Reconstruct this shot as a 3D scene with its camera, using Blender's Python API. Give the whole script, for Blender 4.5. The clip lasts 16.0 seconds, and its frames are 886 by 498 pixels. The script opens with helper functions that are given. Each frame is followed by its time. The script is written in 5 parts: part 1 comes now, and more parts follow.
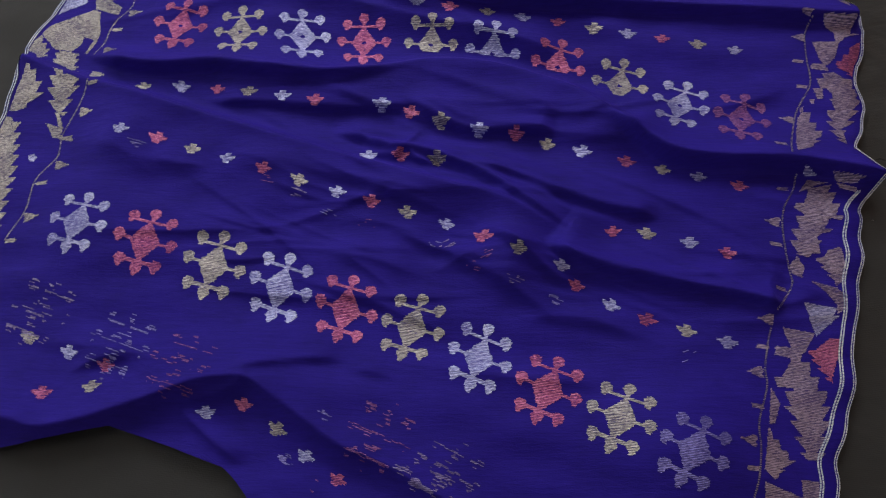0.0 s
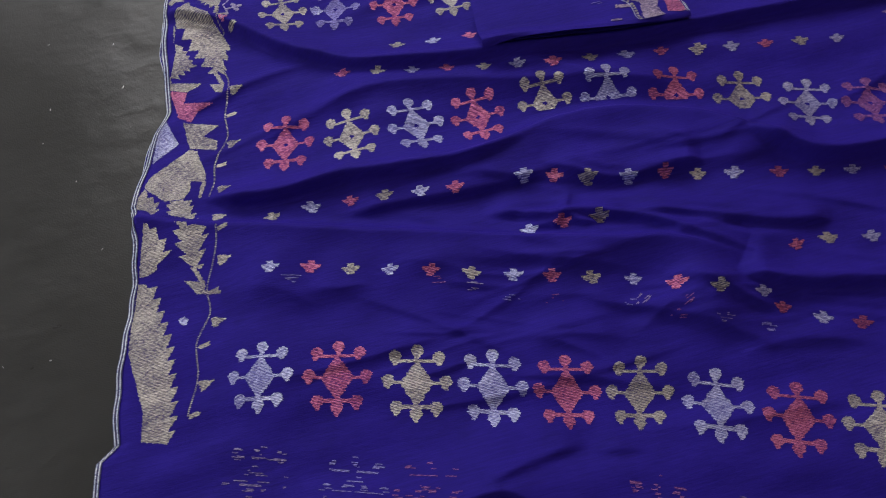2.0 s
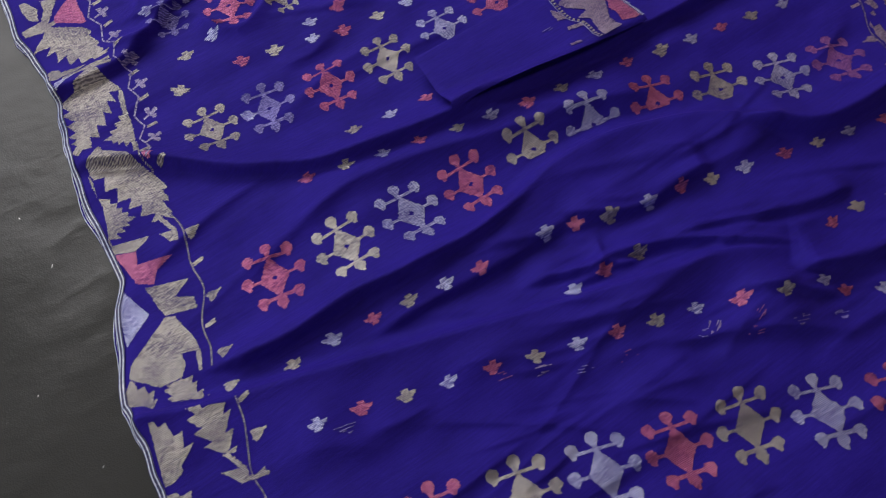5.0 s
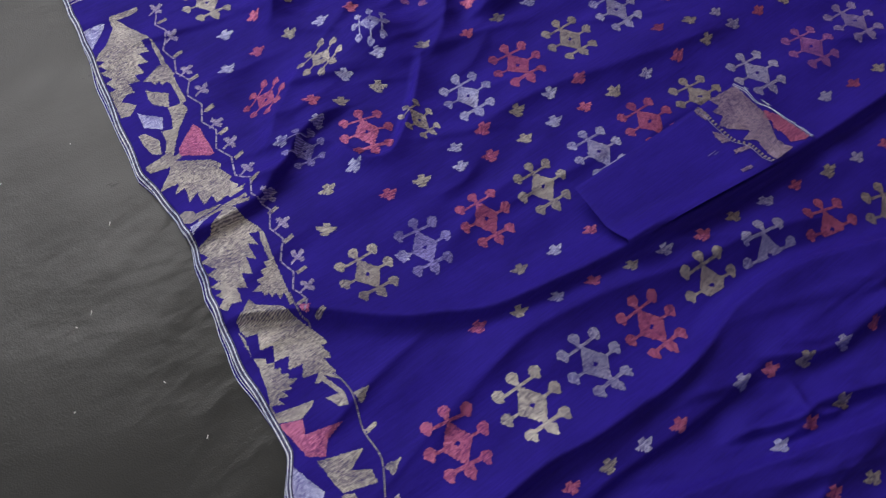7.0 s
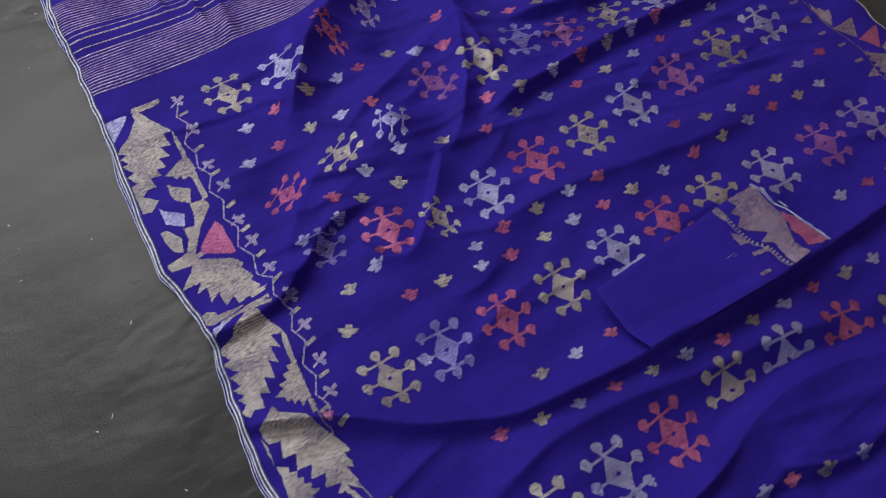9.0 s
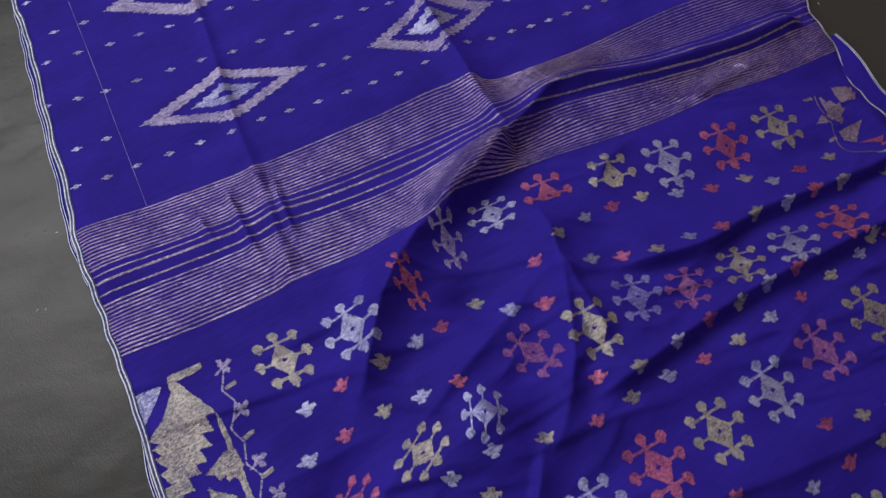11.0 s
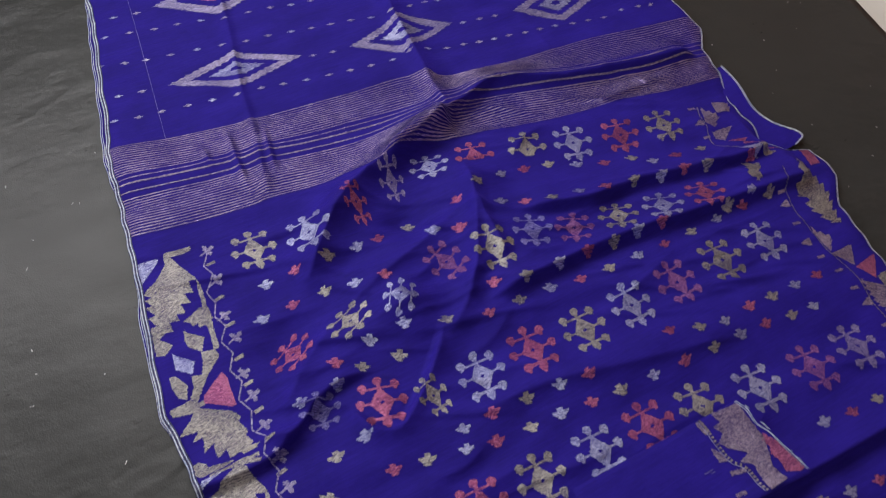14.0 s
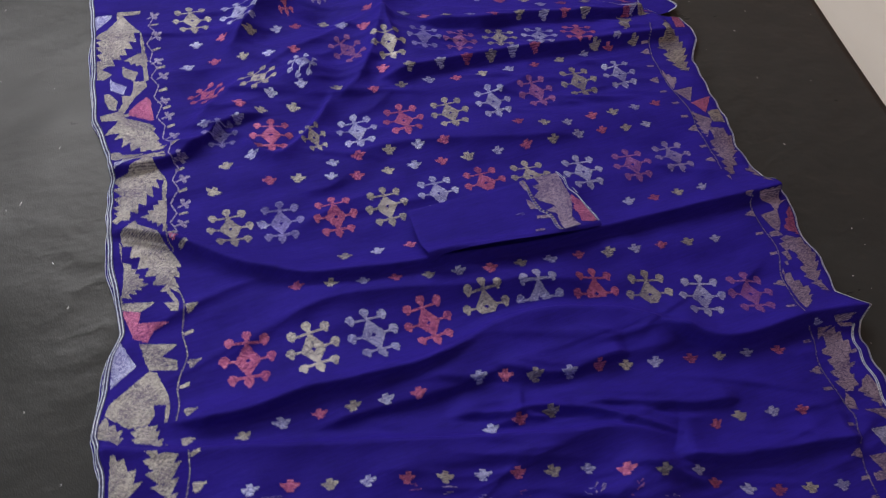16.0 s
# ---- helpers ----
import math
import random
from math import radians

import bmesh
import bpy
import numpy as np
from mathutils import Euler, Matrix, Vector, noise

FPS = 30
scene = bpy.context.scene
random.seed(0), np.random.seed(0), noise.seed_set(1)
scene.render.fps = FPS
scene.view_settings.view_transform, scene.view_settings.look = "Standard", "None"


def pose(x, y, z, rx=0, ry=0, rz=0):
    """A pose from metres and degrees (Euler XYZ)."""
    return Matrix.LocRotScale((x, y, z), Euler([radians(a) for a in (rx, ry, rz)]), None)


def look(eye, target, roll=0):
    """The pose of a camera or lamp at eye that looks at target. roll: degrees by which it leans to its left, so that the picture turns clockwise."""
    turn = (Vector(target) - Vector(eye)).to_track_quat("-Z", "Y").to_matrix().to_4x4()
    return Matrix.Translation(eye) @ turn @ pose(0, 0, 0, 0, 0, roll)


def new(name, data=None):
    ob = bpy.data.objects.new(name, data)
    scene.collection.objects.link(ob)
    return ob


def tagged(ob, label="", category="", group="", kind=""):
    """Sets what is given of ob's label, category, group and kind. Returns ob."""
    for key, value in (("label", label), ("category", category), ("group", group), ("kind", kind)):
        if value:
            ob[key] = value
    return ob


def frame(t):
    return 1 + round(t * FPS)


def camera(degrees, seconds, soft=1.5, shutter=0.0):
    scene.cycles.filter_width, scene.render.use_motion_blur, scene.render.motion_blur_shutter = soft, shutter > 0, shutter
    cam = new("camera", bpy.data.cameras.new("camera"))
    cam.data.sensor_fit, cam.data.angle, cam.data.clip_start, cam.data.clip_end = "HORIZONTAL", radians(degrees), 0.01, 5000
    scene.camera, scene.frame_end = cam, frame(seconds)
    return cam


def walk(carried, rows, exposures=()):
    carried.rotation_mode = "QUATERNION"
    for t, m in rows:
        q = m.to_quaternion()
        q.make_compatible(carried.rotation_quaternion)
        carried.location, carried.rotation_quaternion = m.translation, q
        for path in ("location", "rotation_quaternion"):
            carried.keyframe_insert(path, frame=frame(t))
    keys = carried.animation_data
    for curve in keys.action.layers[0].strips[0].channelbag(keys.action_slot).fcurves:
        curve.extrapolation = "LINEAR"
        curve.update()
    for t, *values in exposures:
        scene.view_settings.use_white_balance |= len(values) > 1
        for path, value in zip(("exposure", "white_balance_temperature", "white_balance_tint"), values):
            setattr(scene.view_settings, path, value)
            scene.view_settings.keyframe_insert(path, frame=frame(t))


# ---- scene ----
cam = camera(58.5, 16.0, 1.0, 0.22)
PATH = [
    (0.0, 0.5267, -0.0615, 1.0046, 23.02, 1.08, 0.35),
    (0.5, 0.4865, -0.0767, 1.0135, 25.01, 1.01, -3.72),
    (1.0, 0.3978, -0.0142, 0.9895, 24.60, 1.38, -4.37),
    (1.5, 0.3112, 0.0508, 0.9800, 23.78, 2.68, -7.20),
    (2.0, 0.1995, 0.0713, 1.0148, 23.91, 2.61, -14.90),
    (2.5, 0.1389, 0.0786, 1.0298, 24.01, 1.17, -20.46),
    (3.0, 0.1640, 0.1418, 1.0238, 23.89, 1.19, -21.94),
    (5.5, 0.0184, 0.3573, 0.9549, 23.58, -0.68, -36.32),
    (6.0, -0.0075, 0.4225, 0.9524, 23.94, -1.59, -34.87),
    (6.5, -0.0367, 0.5300, 0.9544, 24.25, -1.52, -35.73),
    (7.0, -0.0588, 0.6310, 0.9618, 24.63, -1.37, -37.46),
    (7.5, -0.0950, 0.6710, 0.9905, 25.14, -1.77, -37.96),
    (8.0, -0.1035, 0.6861, 1.0119, 26.04, -1.99, -37.83),
    (10.5, 0.1245, 1.0061, 0.9993, 26.33, -2.34, -36.02),
    (11.0, 0.1336, 1.1728, 0.9870, 26.04, -3.02, -34.84),
    (11.5, 0.1293, 1.2693, 0.9986, 26.76, -3.83, -32.62),
    (12.0, 0.1413, 1.2747, 1.0255, 28.35, -4.10, -31.52),
    (12.5, 0.1391, 1.2256, 1.0525, 29.77, -4.33, -30.72),
    (13.0, 0.1067, 1.0737, 1.0928, 32.42, -4.59, -29.32),
    (13.5, 0.0561, 0.8954, 1.1242, 33.68, -4.58, -28.85),
    (14.0, 0.0279, 0.7623, 1.1211, 33.86, -3.90, -30.19),
    (14.5, -0.0469, 0.6036, 1.1303, 33.99, -4.46, -31.96),
    (15.0, -0.0615, 0.5005, 1.1641, 33.90, -5.73, -33.57),
    (15.5, -0.0232, 0.3756, 1.1562, 33.54, -6.17, -29.16),
    (16.0, 0.0267, 0.2043, 1.1510, 33.08, -6.95, -23.56),
]
walk(cam, [(t, pose(x, y, z, a, b, c)) for t, x, y, z, a, b, c in PATH], [(0, 0.06), (8, 0.08), (11, -0.05), (12.3, -0.22), (13, -0.16), (14.5, 0.09), (16, 0.08)])

# ---- light: a high window behind the cloth, a smaller unseen one added at its side for fill, and the sky outside ----
world = bpy.data.worlds.new("sky")
scene.world = world
world.use_nodes = True
wn = world.node_tree.nodes
sky = wn.new("ShaderNodeTexSky")
sky.sky_type, sky.sun_disc, sky.sun_elevation, sky.sun_rotation = "NISHITA", False, radians(40), radians(-60)
world.node_tree.links.new(sky.outputs[0], wn["Background"].inputs[0])
wn["Background"].inputs[1].default_value = 0.12


def window_lamp(name, place, target, wide, high, watts, colour):
    data = bpy.data.lights.new(name, "AREA")
    data.shape, data.size, data.size_y, data.energy, data.color = "RECTANGLE", wide, high, watts, colour
    ob = new(name, data)
    ob.matrix_world = look(place, target)
    return ob


# added fill from the left, set in an assumed opening of the unseen west wall
window_lamp("side_fill_light", (-3.9, 2.4, 1.8), (0.3, 1.1, 0.2), 2.0, 1.5, 48, (1.0, 0.98, 0.97))
window_lamp("back_window_light", (0.25, 3.52, 2.4), (0.5, 1.2, 0.1), 3.0, 1.7, 78, (1.0, 0.96, 0.95))
scene.view_settings.exposure = 0.0

# ---- the lie of the cloth: edges and folds ----
LEFT_EDGE = [(-0.262, 0.1), (-0.256, 0.255), (-0.238, 0.352), (-0.214, 0.368), (-0.208, 0.42), (-0.19, 0.5), (-0.167, 0.585), (-0.156, 0.655),
             (-0.158, 0.712), (-0.128, 0.78), (-0.108, 0.834), (-0.088, 0.866), (-0.083, 0.9), (-0.078, 0.96), (-0.075, 1.01), (-0.067, 1.06), (-0.06, 1.1), (-0.051, 1.132), (-0.036, 1.185), (-0.036, 1.25),
             (-0.042, 1.31), (-0.024, 1.44), (0.013, 1.64), (0.027, 1.765), (0.048, 1.87), (0.097, 2.1), (0.118, 2.21), (0.145, 2.44), (0.17, 2.8)]
RIGHT_EDGE = [(0.96, -0.4), (0.985, 0.03), (1.01, 0.113), (1.042, 0.207), (1.06, 0.268), (1.074, 0.332), (1.09, 0.425), (1.128, 0.47), (1.118, 0.492),
              (1.102, 0.52), (1.13, 0.592), (1.136, 0.672), (1.164, 0.735), (1.16, 0.765), (1.126, 0.785), (1.138, 0.852), (1.152, 0.912), (1.162, 1.007),
              (1.192, 1.12), (1.236, 1.176), (1.238, 1.25), (1.195, 1.272), (1.172, 1.31), (1.172, 1.355), (1.18, 1.412), (1.195, 1.453), (1.215, 1.495), (1.232, 1.567),
              (1.272, 1.622), (1.278, 1.687), (1.291, 1.782), (1.306, 1.915), (1.33, 2.3), (1.34, 2.8)]
FRONT_EDGE = [(-0.27, 0.16), (-0.15, 0.11), (-0.06, 0.094), (0.02, 0.108), (0.08, 0.122), (0.17, 0.096), (0.24, 0.072), (0.28, 0.036), (0.33, -0.05), (0.42, -0.22), (0.6, -0.34), (1.4, -0.36)]
MAT_Z = -0.02


def left_x(y):
    return np.interp(y, [p[1] for p in LEFT_EDGE], [p[0] for p in LEFT_EDGE]) + 0.0016 * np.sin(y * 23 + 2 * np.sin(7 * y)) + 0.001 * np.sin(y * 97 + 3 * np.sin(11 * y))


def right_x(y):
    return np.interp(y, [p[1] for p in RIGHT_EDGE], [p[0] for p in RIGHT_EDGE]) + 0.0034 * np.sin(y * 39 + 2 * np.sin(9 * y)) + 0.0016 * np.sin(y * 101 + 3 * np.sin(13 * y))


def curve(points, step=0.01):
    """A smooth line through a few points (Catmull-Rom), as an array of places about step apart."""
    p = np.array(points, float)
    p = np.vstack([2 * p[0] - p[1], p, 2 * p[-1] - p[-2]])
    out = []
    for i in range(1, len(p) - 2):
        n = max(2, int(np.linalg.norm(p[i + 1] - p[i]) / step))
        t = np.linspace(0, 1, n, endpoint=False)[:, None]
        out.append(0.5 * (2 * p[i] + (p[i + 1] - p[i - 1]) * t + (2 * p[i - 1] - 5 * p[i] + 4 * p[i + 1] - p[i + 2]) * t**2
                          + (3 * p[i] - p[i - 1] - 3 * p[i + 1] + p[i + 2]) * t**3))
    return np.vstack(out + [p[-2:-1]])


# folds: line of the crest from left to right, height, reach towards the front and towards the back, length of the fading ends
FOLDS = []


def fold(points, height, front, back, fade=0.08, fade_end=None):
    line = curve(points, 0.012)
    seg = np.diff(line, axis=0)
    length = np.linalg.norm(seg, axis=1)
    FOLDS.append((line, seg, length, np.r_[0, np.cumsum(length)], height, front, back, fade, fade if fade_end is None else fade_end))


# across the front part: the long crest under the second row of flowers, then the slack in front of it
fold([(-0.06, 0.697), (0.008, 0.676), (0.065, 0.668), (0.15, 0.668), (0.214, 0.656), (0.275, 0.652), (0.334, 0.647), (0.4, 0.653), (0.46, 0.666)], 0.024, 0.0045, 0.022, 0.08, 0.14)
fold([(0.28, 0.654), (0.334, 0.648), (0.4, 0.655), (0.49, 0.672), (0.588, 0.662), (0.683, 0.626), (0.726, 0.598), (0.771, 0.557), (0.8, 0.53)], 0.026, 0.05, 0.012, 0.14, 0.08)
fold([(0.74, 0.585), (0.79, 0.538), (0.835, 0.509), (0.9, 0.498), (1.0, 0.494), (1.13, 0.468)], 0.036, 0.006, 0.04, 0.06, 0.005)
fold([(-0.075, 1.06), (-0.03, 1.038), (0.043, 0.99), (0.115, 0.925), (0.165, 0.893), (0.228, 0.858), (0.32, 0.836), (0.42, 0.817), (0.561, 0.795), (0.738, 0.779), (0.907, 0.769), (1.152, 0.751)], 0.026, 0.0055, 0.034, 0.05, 0.01)
fold([(-0.158, 0.69), (-0.08, 0.655), (0.018, 0.622), (0.117, 0.59), (0.223, 0.555), (0.374, 0.504), (0.44, 0.482), (0.51, 0.458), (0.585, 0.437), (0.66, 0.395), (0.74, 0.345)], 0.027, 0.045, 0.011, 0.02, 0.2)
fold([(0.125, 0.808), (0.176, 0.8), (0.24, 0.805), (0.318, 0.795), (0.385, 0.779), (0.467, 0.754), (0.569, 0.73), (0.7, 0.686)], 0.016, 0.014, 0.034, 0.08)
fold([(0.14, 0.612), (0.239, 0.607), (0.322, 0.599), (0.391, 0.597), (0.481, 0.599)], 0.011, 0.005, 0.03, 0.06)
fold([(0.439, 0.615), (0.5, 0.575), (0.548, 0.557), (0.631, 0.554), (0.672, 0.549)], 0.016, 0.005, 0.03, 0.05, 0.03)
fold([(0.33, 0.56), (0.38, 0.548), (0.43, 0.524), (0.47, 0.522), (0.552, 0.488), (0.598, 0.454), (0.662, 0.408), (0.72, 0.37)], 0.02, 0.0055, 0.02, 0.06, 0.12)
fold([(0.643, 0.378), (0.66, 0.365), (0.707, 0.341), (0.77, 0.324), (0.89, 0.299), (0.96, 0.278)], 0.024, 0.005, 0.04, 0.04, 0.03)
fold([(0.53, 0.505), (0.598, 0.483), (0.676, 0.449), (0.737, 0.426), (0.81, 0.412)], 0.014, 0.0045, 0.026, 0.06, 0.04)
fold([(0.425, 0.4), (0.478, 0.376), (0.525, 0.353), (0.594, 0.312), (0.666, 0.257)], 0.012, 0.007, 0.03, 0.06)
fold([(0.541, 0.401), (0.588, 0.379), (0.64, 0.338), (0.691, 0.297)], 0.012, 0.005, 0.026, 0.06)
fold([(0.331, 0.364), (0.409, 0.351), (0.487, 0.322)], 0.01, 0.009, 0.034, 0.06)
# the pucker where the tension lines meet
fold([(0.385, 0.54), (0.42, 0.532), (0.447, 0.525)], 0.008, 0.004, 0.008, 0.03, 0.01)
fold([(0.425, 0.503), (0.446, 0.522), (0.462, 0.545), (0.474, 0.565)], 0.006, 0.004, 0.006, 0.02, 0.03)
fold([(0.447, 0.525), (0.468, 0.506), (0.5, 0.492)], 0.009, 0.004, 0.007, 0.01, 0.03)
# the turned-up hem
fold([(0.226, 0.192), (0.284, 0.203), (0.342, 0.211), (0.385, 0.211)], 0.011, 0.006, 0.03, 0.05)
fold([(0.36, 0.2), (0.408, 0.195), (0.46, 0.18)], 0.009, 0.006, 0.03, 0.07)
fold([(-0.24, 0.17), (-0.05, 0.13), (0.005, 0.118), (0.092, 0.142), (0.153, 0.164), (0.194, 0.178), (0.252, 0.182), (0.29, 0.158), (0.328, 0.132), (0.38, 0.096), (0.45, 0.066), (0.6, -0.02)], 0.028, 0.012, 0.045, 0.03, 0.12)
fold([(0.15, 0.15), (0.2, 0.158), (0.232, 0.168), (0.259, 0.181)], 0.008, 0.004, 0.008, 0.04, 0.01)
fold([(0.165, 0.15), (0.21, 0.11), (0.26, 0.075)], 0.01, 0.006, 0.012, 0.03)
# the lip that turns over at the border, and the ridges of the bunched part behind it
fold([(-0.04, 1.184), (0.013, 1.177), (0.07, 1.177), (0.106, 1.19), (0.128, 1.2), (0.165, 1.223), (0.199, 1.236), (0.235, 1.238), (0.29, 1.226)], 0.019, 0.0028, 0.05, 0.005, 0.1)
fold([(0.2, 1.195), (0.213, 1.165), (0.228, 1.138), (0.258, 1.128), (0.296, 1.15), (0.355, 1.2), (0.41, 1.255)], 0.014, 0.016, 0.006, 0.03, 0.06)
fold([(0.38, 1.215), (0.42, 1.24), (0.463, 1.272), (0.51, 1.328), (0.545, 1.39), (0.577, 1.451), (0.593, 1.495), (0.61, 1.54)], 0.018, 0.014, 0.018, 0.09)
fold([(0.11, 1.22), (0.15, 1.262), (0.2, 1.305), (0.27, 1.335)], 0.012, 0.016, 0.016, 0.05)
fold([(0.556, 1.29), (0.56, 1.34), (0.568, 1.406), (0.58, 1.455)], 0.012, 0.01, 0.012, 0.05)
fold([(0.64, 1.632), (0.564, 1.621), (0.485, 1.592), (0.409, 1.564), (0.329, 1.51), (0.262, 1.44), (0.222, 1.405)][::-1], 0.034, 0.022, 0.03, 0.08, 0.03)
fold([(0.265, 1.345), (0.373, 1.38), (0.458, 1.405), (0.56, 1.44)], 0.014, 0.014, 0.03, 0.08)
fold([(0.481, 1.256), (0.563, 1.254), (0.69, 1.255), (0.801, 1.248), (0.912, 1.232), (1.128, 1.205), (1.19, 1.195)], 0.026, 0.007, 0.05, 0.08, 0.03)
fold([(0.62, 1.385), (0.748, 1.34), (0.866, 1.332), (1.035, 1.298), (1.16, 1.288)], 0.025, 0.006, 0.05, 0.08, 0.02)
fold([(0.34, 1.095), (0.489, 1.085), (0.638, 1.045), (0.855, 0.995)], 0.013, 0.013, 0.05, 0.1)
# the far part: two straight fold lines from the packing, and the roll across the striped band
fold([(0.725, 2.3), (0.7, 2.05), (0.682, 1.956), (0.657, 1.764), (0.632, 1.63)][::-1], 0.018, 0.02, 0.016, 0.03, 0.1)
fold([(0.393, 2.254), (0.361, 2.073), (0.315, 1.885), (0.295, 1.773), (0.257, 1.613)][::-1], 0.007, 0.008, 0.012, 0.03, 0.1)
fold([(0.457, 1.575), (0.556, 1.605), (0.635, 1.636), (0.691, 1.655), (0.766, 1.672), (0.886, 1.622), (1.037, 1.584), (1.2, 1.555)], 0.03, 0.012, 0.035, 0.05, 0.05)
for line in ([(0.232, 1.642), (0.241, 1.727), (0.25, 1.808)], [(0.288, 1.64), (0.303, 1.723), (0.318, 1.786)], [(0.198, 1.71), (0.195, 1.752), (0.195, 1.793)]):
    fold(line, 0.008, 0.004, 0.006, 0.05)

# small slack wrinkles between the large folds
rng = random.Random(11)
for _ in range(60):
    wx, wy, long = rng.uniform(-0.1, 1.05), rng.uniform(0.15, 1.6), rng.uniform(0.05, 0.16)
    tilt = rng.uniform(-0.55, 0.3)
    bend = rng.uniform(-0.02, 0.02)
    fold([(wx - long * math.cos(tilt), wy - long * math.sin(tilt)), (wx, wy + bend), (wx + long * math.cos(tilt), wy + long * math.sin(tilt))],
         rng.uniform(0.004, 0.009), rng.uniform(0.006, 0.012), rng.uniform(0.012, 0.03), long * 0.8)
for _ in range(8):
    wx, wy, long = rng.uniform(0.2, 1.2), rng.uniform(1.7, 2.3), rng.uniform(0.08, 0.2)
    fold([(wx, wy - long), (wx + rng.uniform(-0.01, 0.03), wy), (wx + rng.uniform(0, 0.05), wy + long)], rng.uniform(0.001, 0.003), 0.01, 0.02, long * 0.8)

# thin sharp creases, where the cloth is bunched
for k in range(120):
    wx, wy = (rng.uniform(0.22, 1.0), rng.uniform(0.27, 0.62)) if k % 2 else (rng.uniform(0.12, 1.1), rng.uniform(1.05, 1.6))
    long = rng.uniform(0.05, 0.2)
    tilt = rng.gauss(-0.3, 0.25)
    bend = rng.uniform(-0.008, 0.008)
    fold([(wx - long * math.cos(tilt), wy - long * math.sin(tilt)), (wx, wy + bend), (wx + long * math.cos(tilt), wy + long * math.sin(tilt))],
         rng.uniform(0.0025, 0.006), rng.uniform(0.003, 0.005), rng.uniform(0.006, 0.016), long * 0.9)

# broad swells and hollows: middle, reach, height
SWELLS = [(0.23, 0.74, 0.08, 0.017), (0.0, 0.4, 0.07, 0.013), (0.8, 0.09, 0.1, 0.03), (0.6, 0.35, 0.04, 0.02), (0.03, 0.55, 0.06, 0.016),
          (0.36, 1.31, 0.05, 0.03), (0.37, 1.52, 0.05, 0.018), (0.25, 1.17, 0.04, 0.012), (0.59, 1.47, 0.05, 0.018), (0.35, 0.97, 0.1, -0.009),
          (0.46, 1.15, 0.1, -0.008), (0.4, 0.59, 0.06, -0.01), (0.36, 0.46, 0.08, -0.01), (0.51, 0.4, 0.05, -0.012), (0.04, 1.8, 0.09, 0.016),
          (0.17, 1.33, 0.05, -0.014), (0.45, 1.45, 0.04, -0.016), (0.57, 1.35, 0.08, 0.02)]
WAVES = [(random.uniform(-7, 7), random.choice((1, -1)) * random.uniform(12, 42), random.uniform(0, 6.3), random.uniform(0.25, 1.0)) for _ in range(14)]
CREASES = [(random.uniform(-40, 40), random.uniform(50, 110), random.uniform(0, 6.3), random.uniform(0.3, 1.0)) for _ in range(10)]


def lie(x, y):
    """Height of the upper cloth at x, y (arrays)."""
    x, y = np.asarray(x, float), np.asarray(y, float)
    shape, x, y = x.shape, x.ravel(), y.ravel()
    h = np.zeros_like(x)
    for kx, ky, ph, a in WAVES:
        h += 0.0013 * a * np.sin(kx * x + ky * (y + 0.18 * x) + ph + 0.7 * np.sin(3.1 * x + 2.3 * y))
    calm = np.clip((y - 1.62) / 0.12, 0, 1)
    h *= 1 - 0.55 * calm
    for kx, ky, ph, a in CREASES:
        h += 0.0005 * a * np.sin(kx * x + ky * y + ph + 1.3 * np.sin(9 * x + 5 * y + ph))
    for sx, sy, reach, up in SWELLS:
        h += up * np.exp(-((x - sx) ** 2 + (y - sy) ** 2) / reach**2)
    for line, seg, length, along, height, front, back, fade, fade_end in FOLDS:
        reach = 2.6 * max(front, back)
        near = np.flatnonzero((x > line[:, 0].min() - reach) & (x < line[:, 0].max() + reach) & (y > line[:, 1].min() - reach) & (y < line[:, 1].max() + reach))
        if not len(near):
            continue
        for part_ in np.array_split(near, max(1, len(near) // 20000)):
            px, py = x[part_][:, None] - line[None, :-1, 0], y[part_][:, None] - line[None, :-1, 1]
            t = np.clip((px * seg[:, 0] + py * seg[:, 1]) / length**2, 0, 1)
            dx, dy = px - t * seg[:, 0], py - t * seg[:, 1]
            d2 = dx * dx + dy * dy
            k = d2.argmin(1)
            r = np.arange(len(part_))
            side = seg[k, 0] * dy[r, k] - seg[k, 1] * dx[r, k]
            d, s = np.sqrt(d2[r, k]), along[k] + t[r, k] * length[k]
            win = np.minimum(np.clip(s / max(fade, 1e-4), 0, 1) if fade > 0.001 else 1, np.clip((along[-1] - s) / max(fade_end, 1e-4), 0, 1))
            win = win * win * (3 - 2 * win)
            # the sides of a fold, easing over into one another at the crest
            lean = 0.5 + 0.5 * np.tanh(side / length[k] / 0.003)
            w = front + (back - front) * lean
            # a pinched crest whose sides ease out to the flat
            h[part_] += height * win * np.clip(1 - np.sqrt(d * d + 0.0000022) / (2.6 * w), 0, 1) ** 2
    edge = np.minimum(np.clip((x - left_x(y)) / 0.03, 0, 1), np.clip((right_x(y) - x) / 0.03, 0, 1))
    h = np.maximum(h - 0.004 - 0.006 * (1 - edge) ** 2, MAT_Z + 0.004)
    return h.reshape(shape)


# ---- materials ----
def material(name, colour, rough=0.6, metal=0.0):
    m = bpy.data.materials.new(name)
    m.use_nodes = True
    b = m.node_tree.nodes["Principled BSDF"]
    b.inputs["Base Color"].default_value = (*colour, 1)
    b.inputs["Roughness"].default_value, b.inputs["Metallic"].default_value = rough, metal
    return m


def node(m, kind, **values):
    n = m.node_tree.nodes.new(kind)
    for k, v in values.items():
        n.inputs[k].default_value = v
    return n


def join(m, a, b):
    m.node_tree.links.new(a, b)


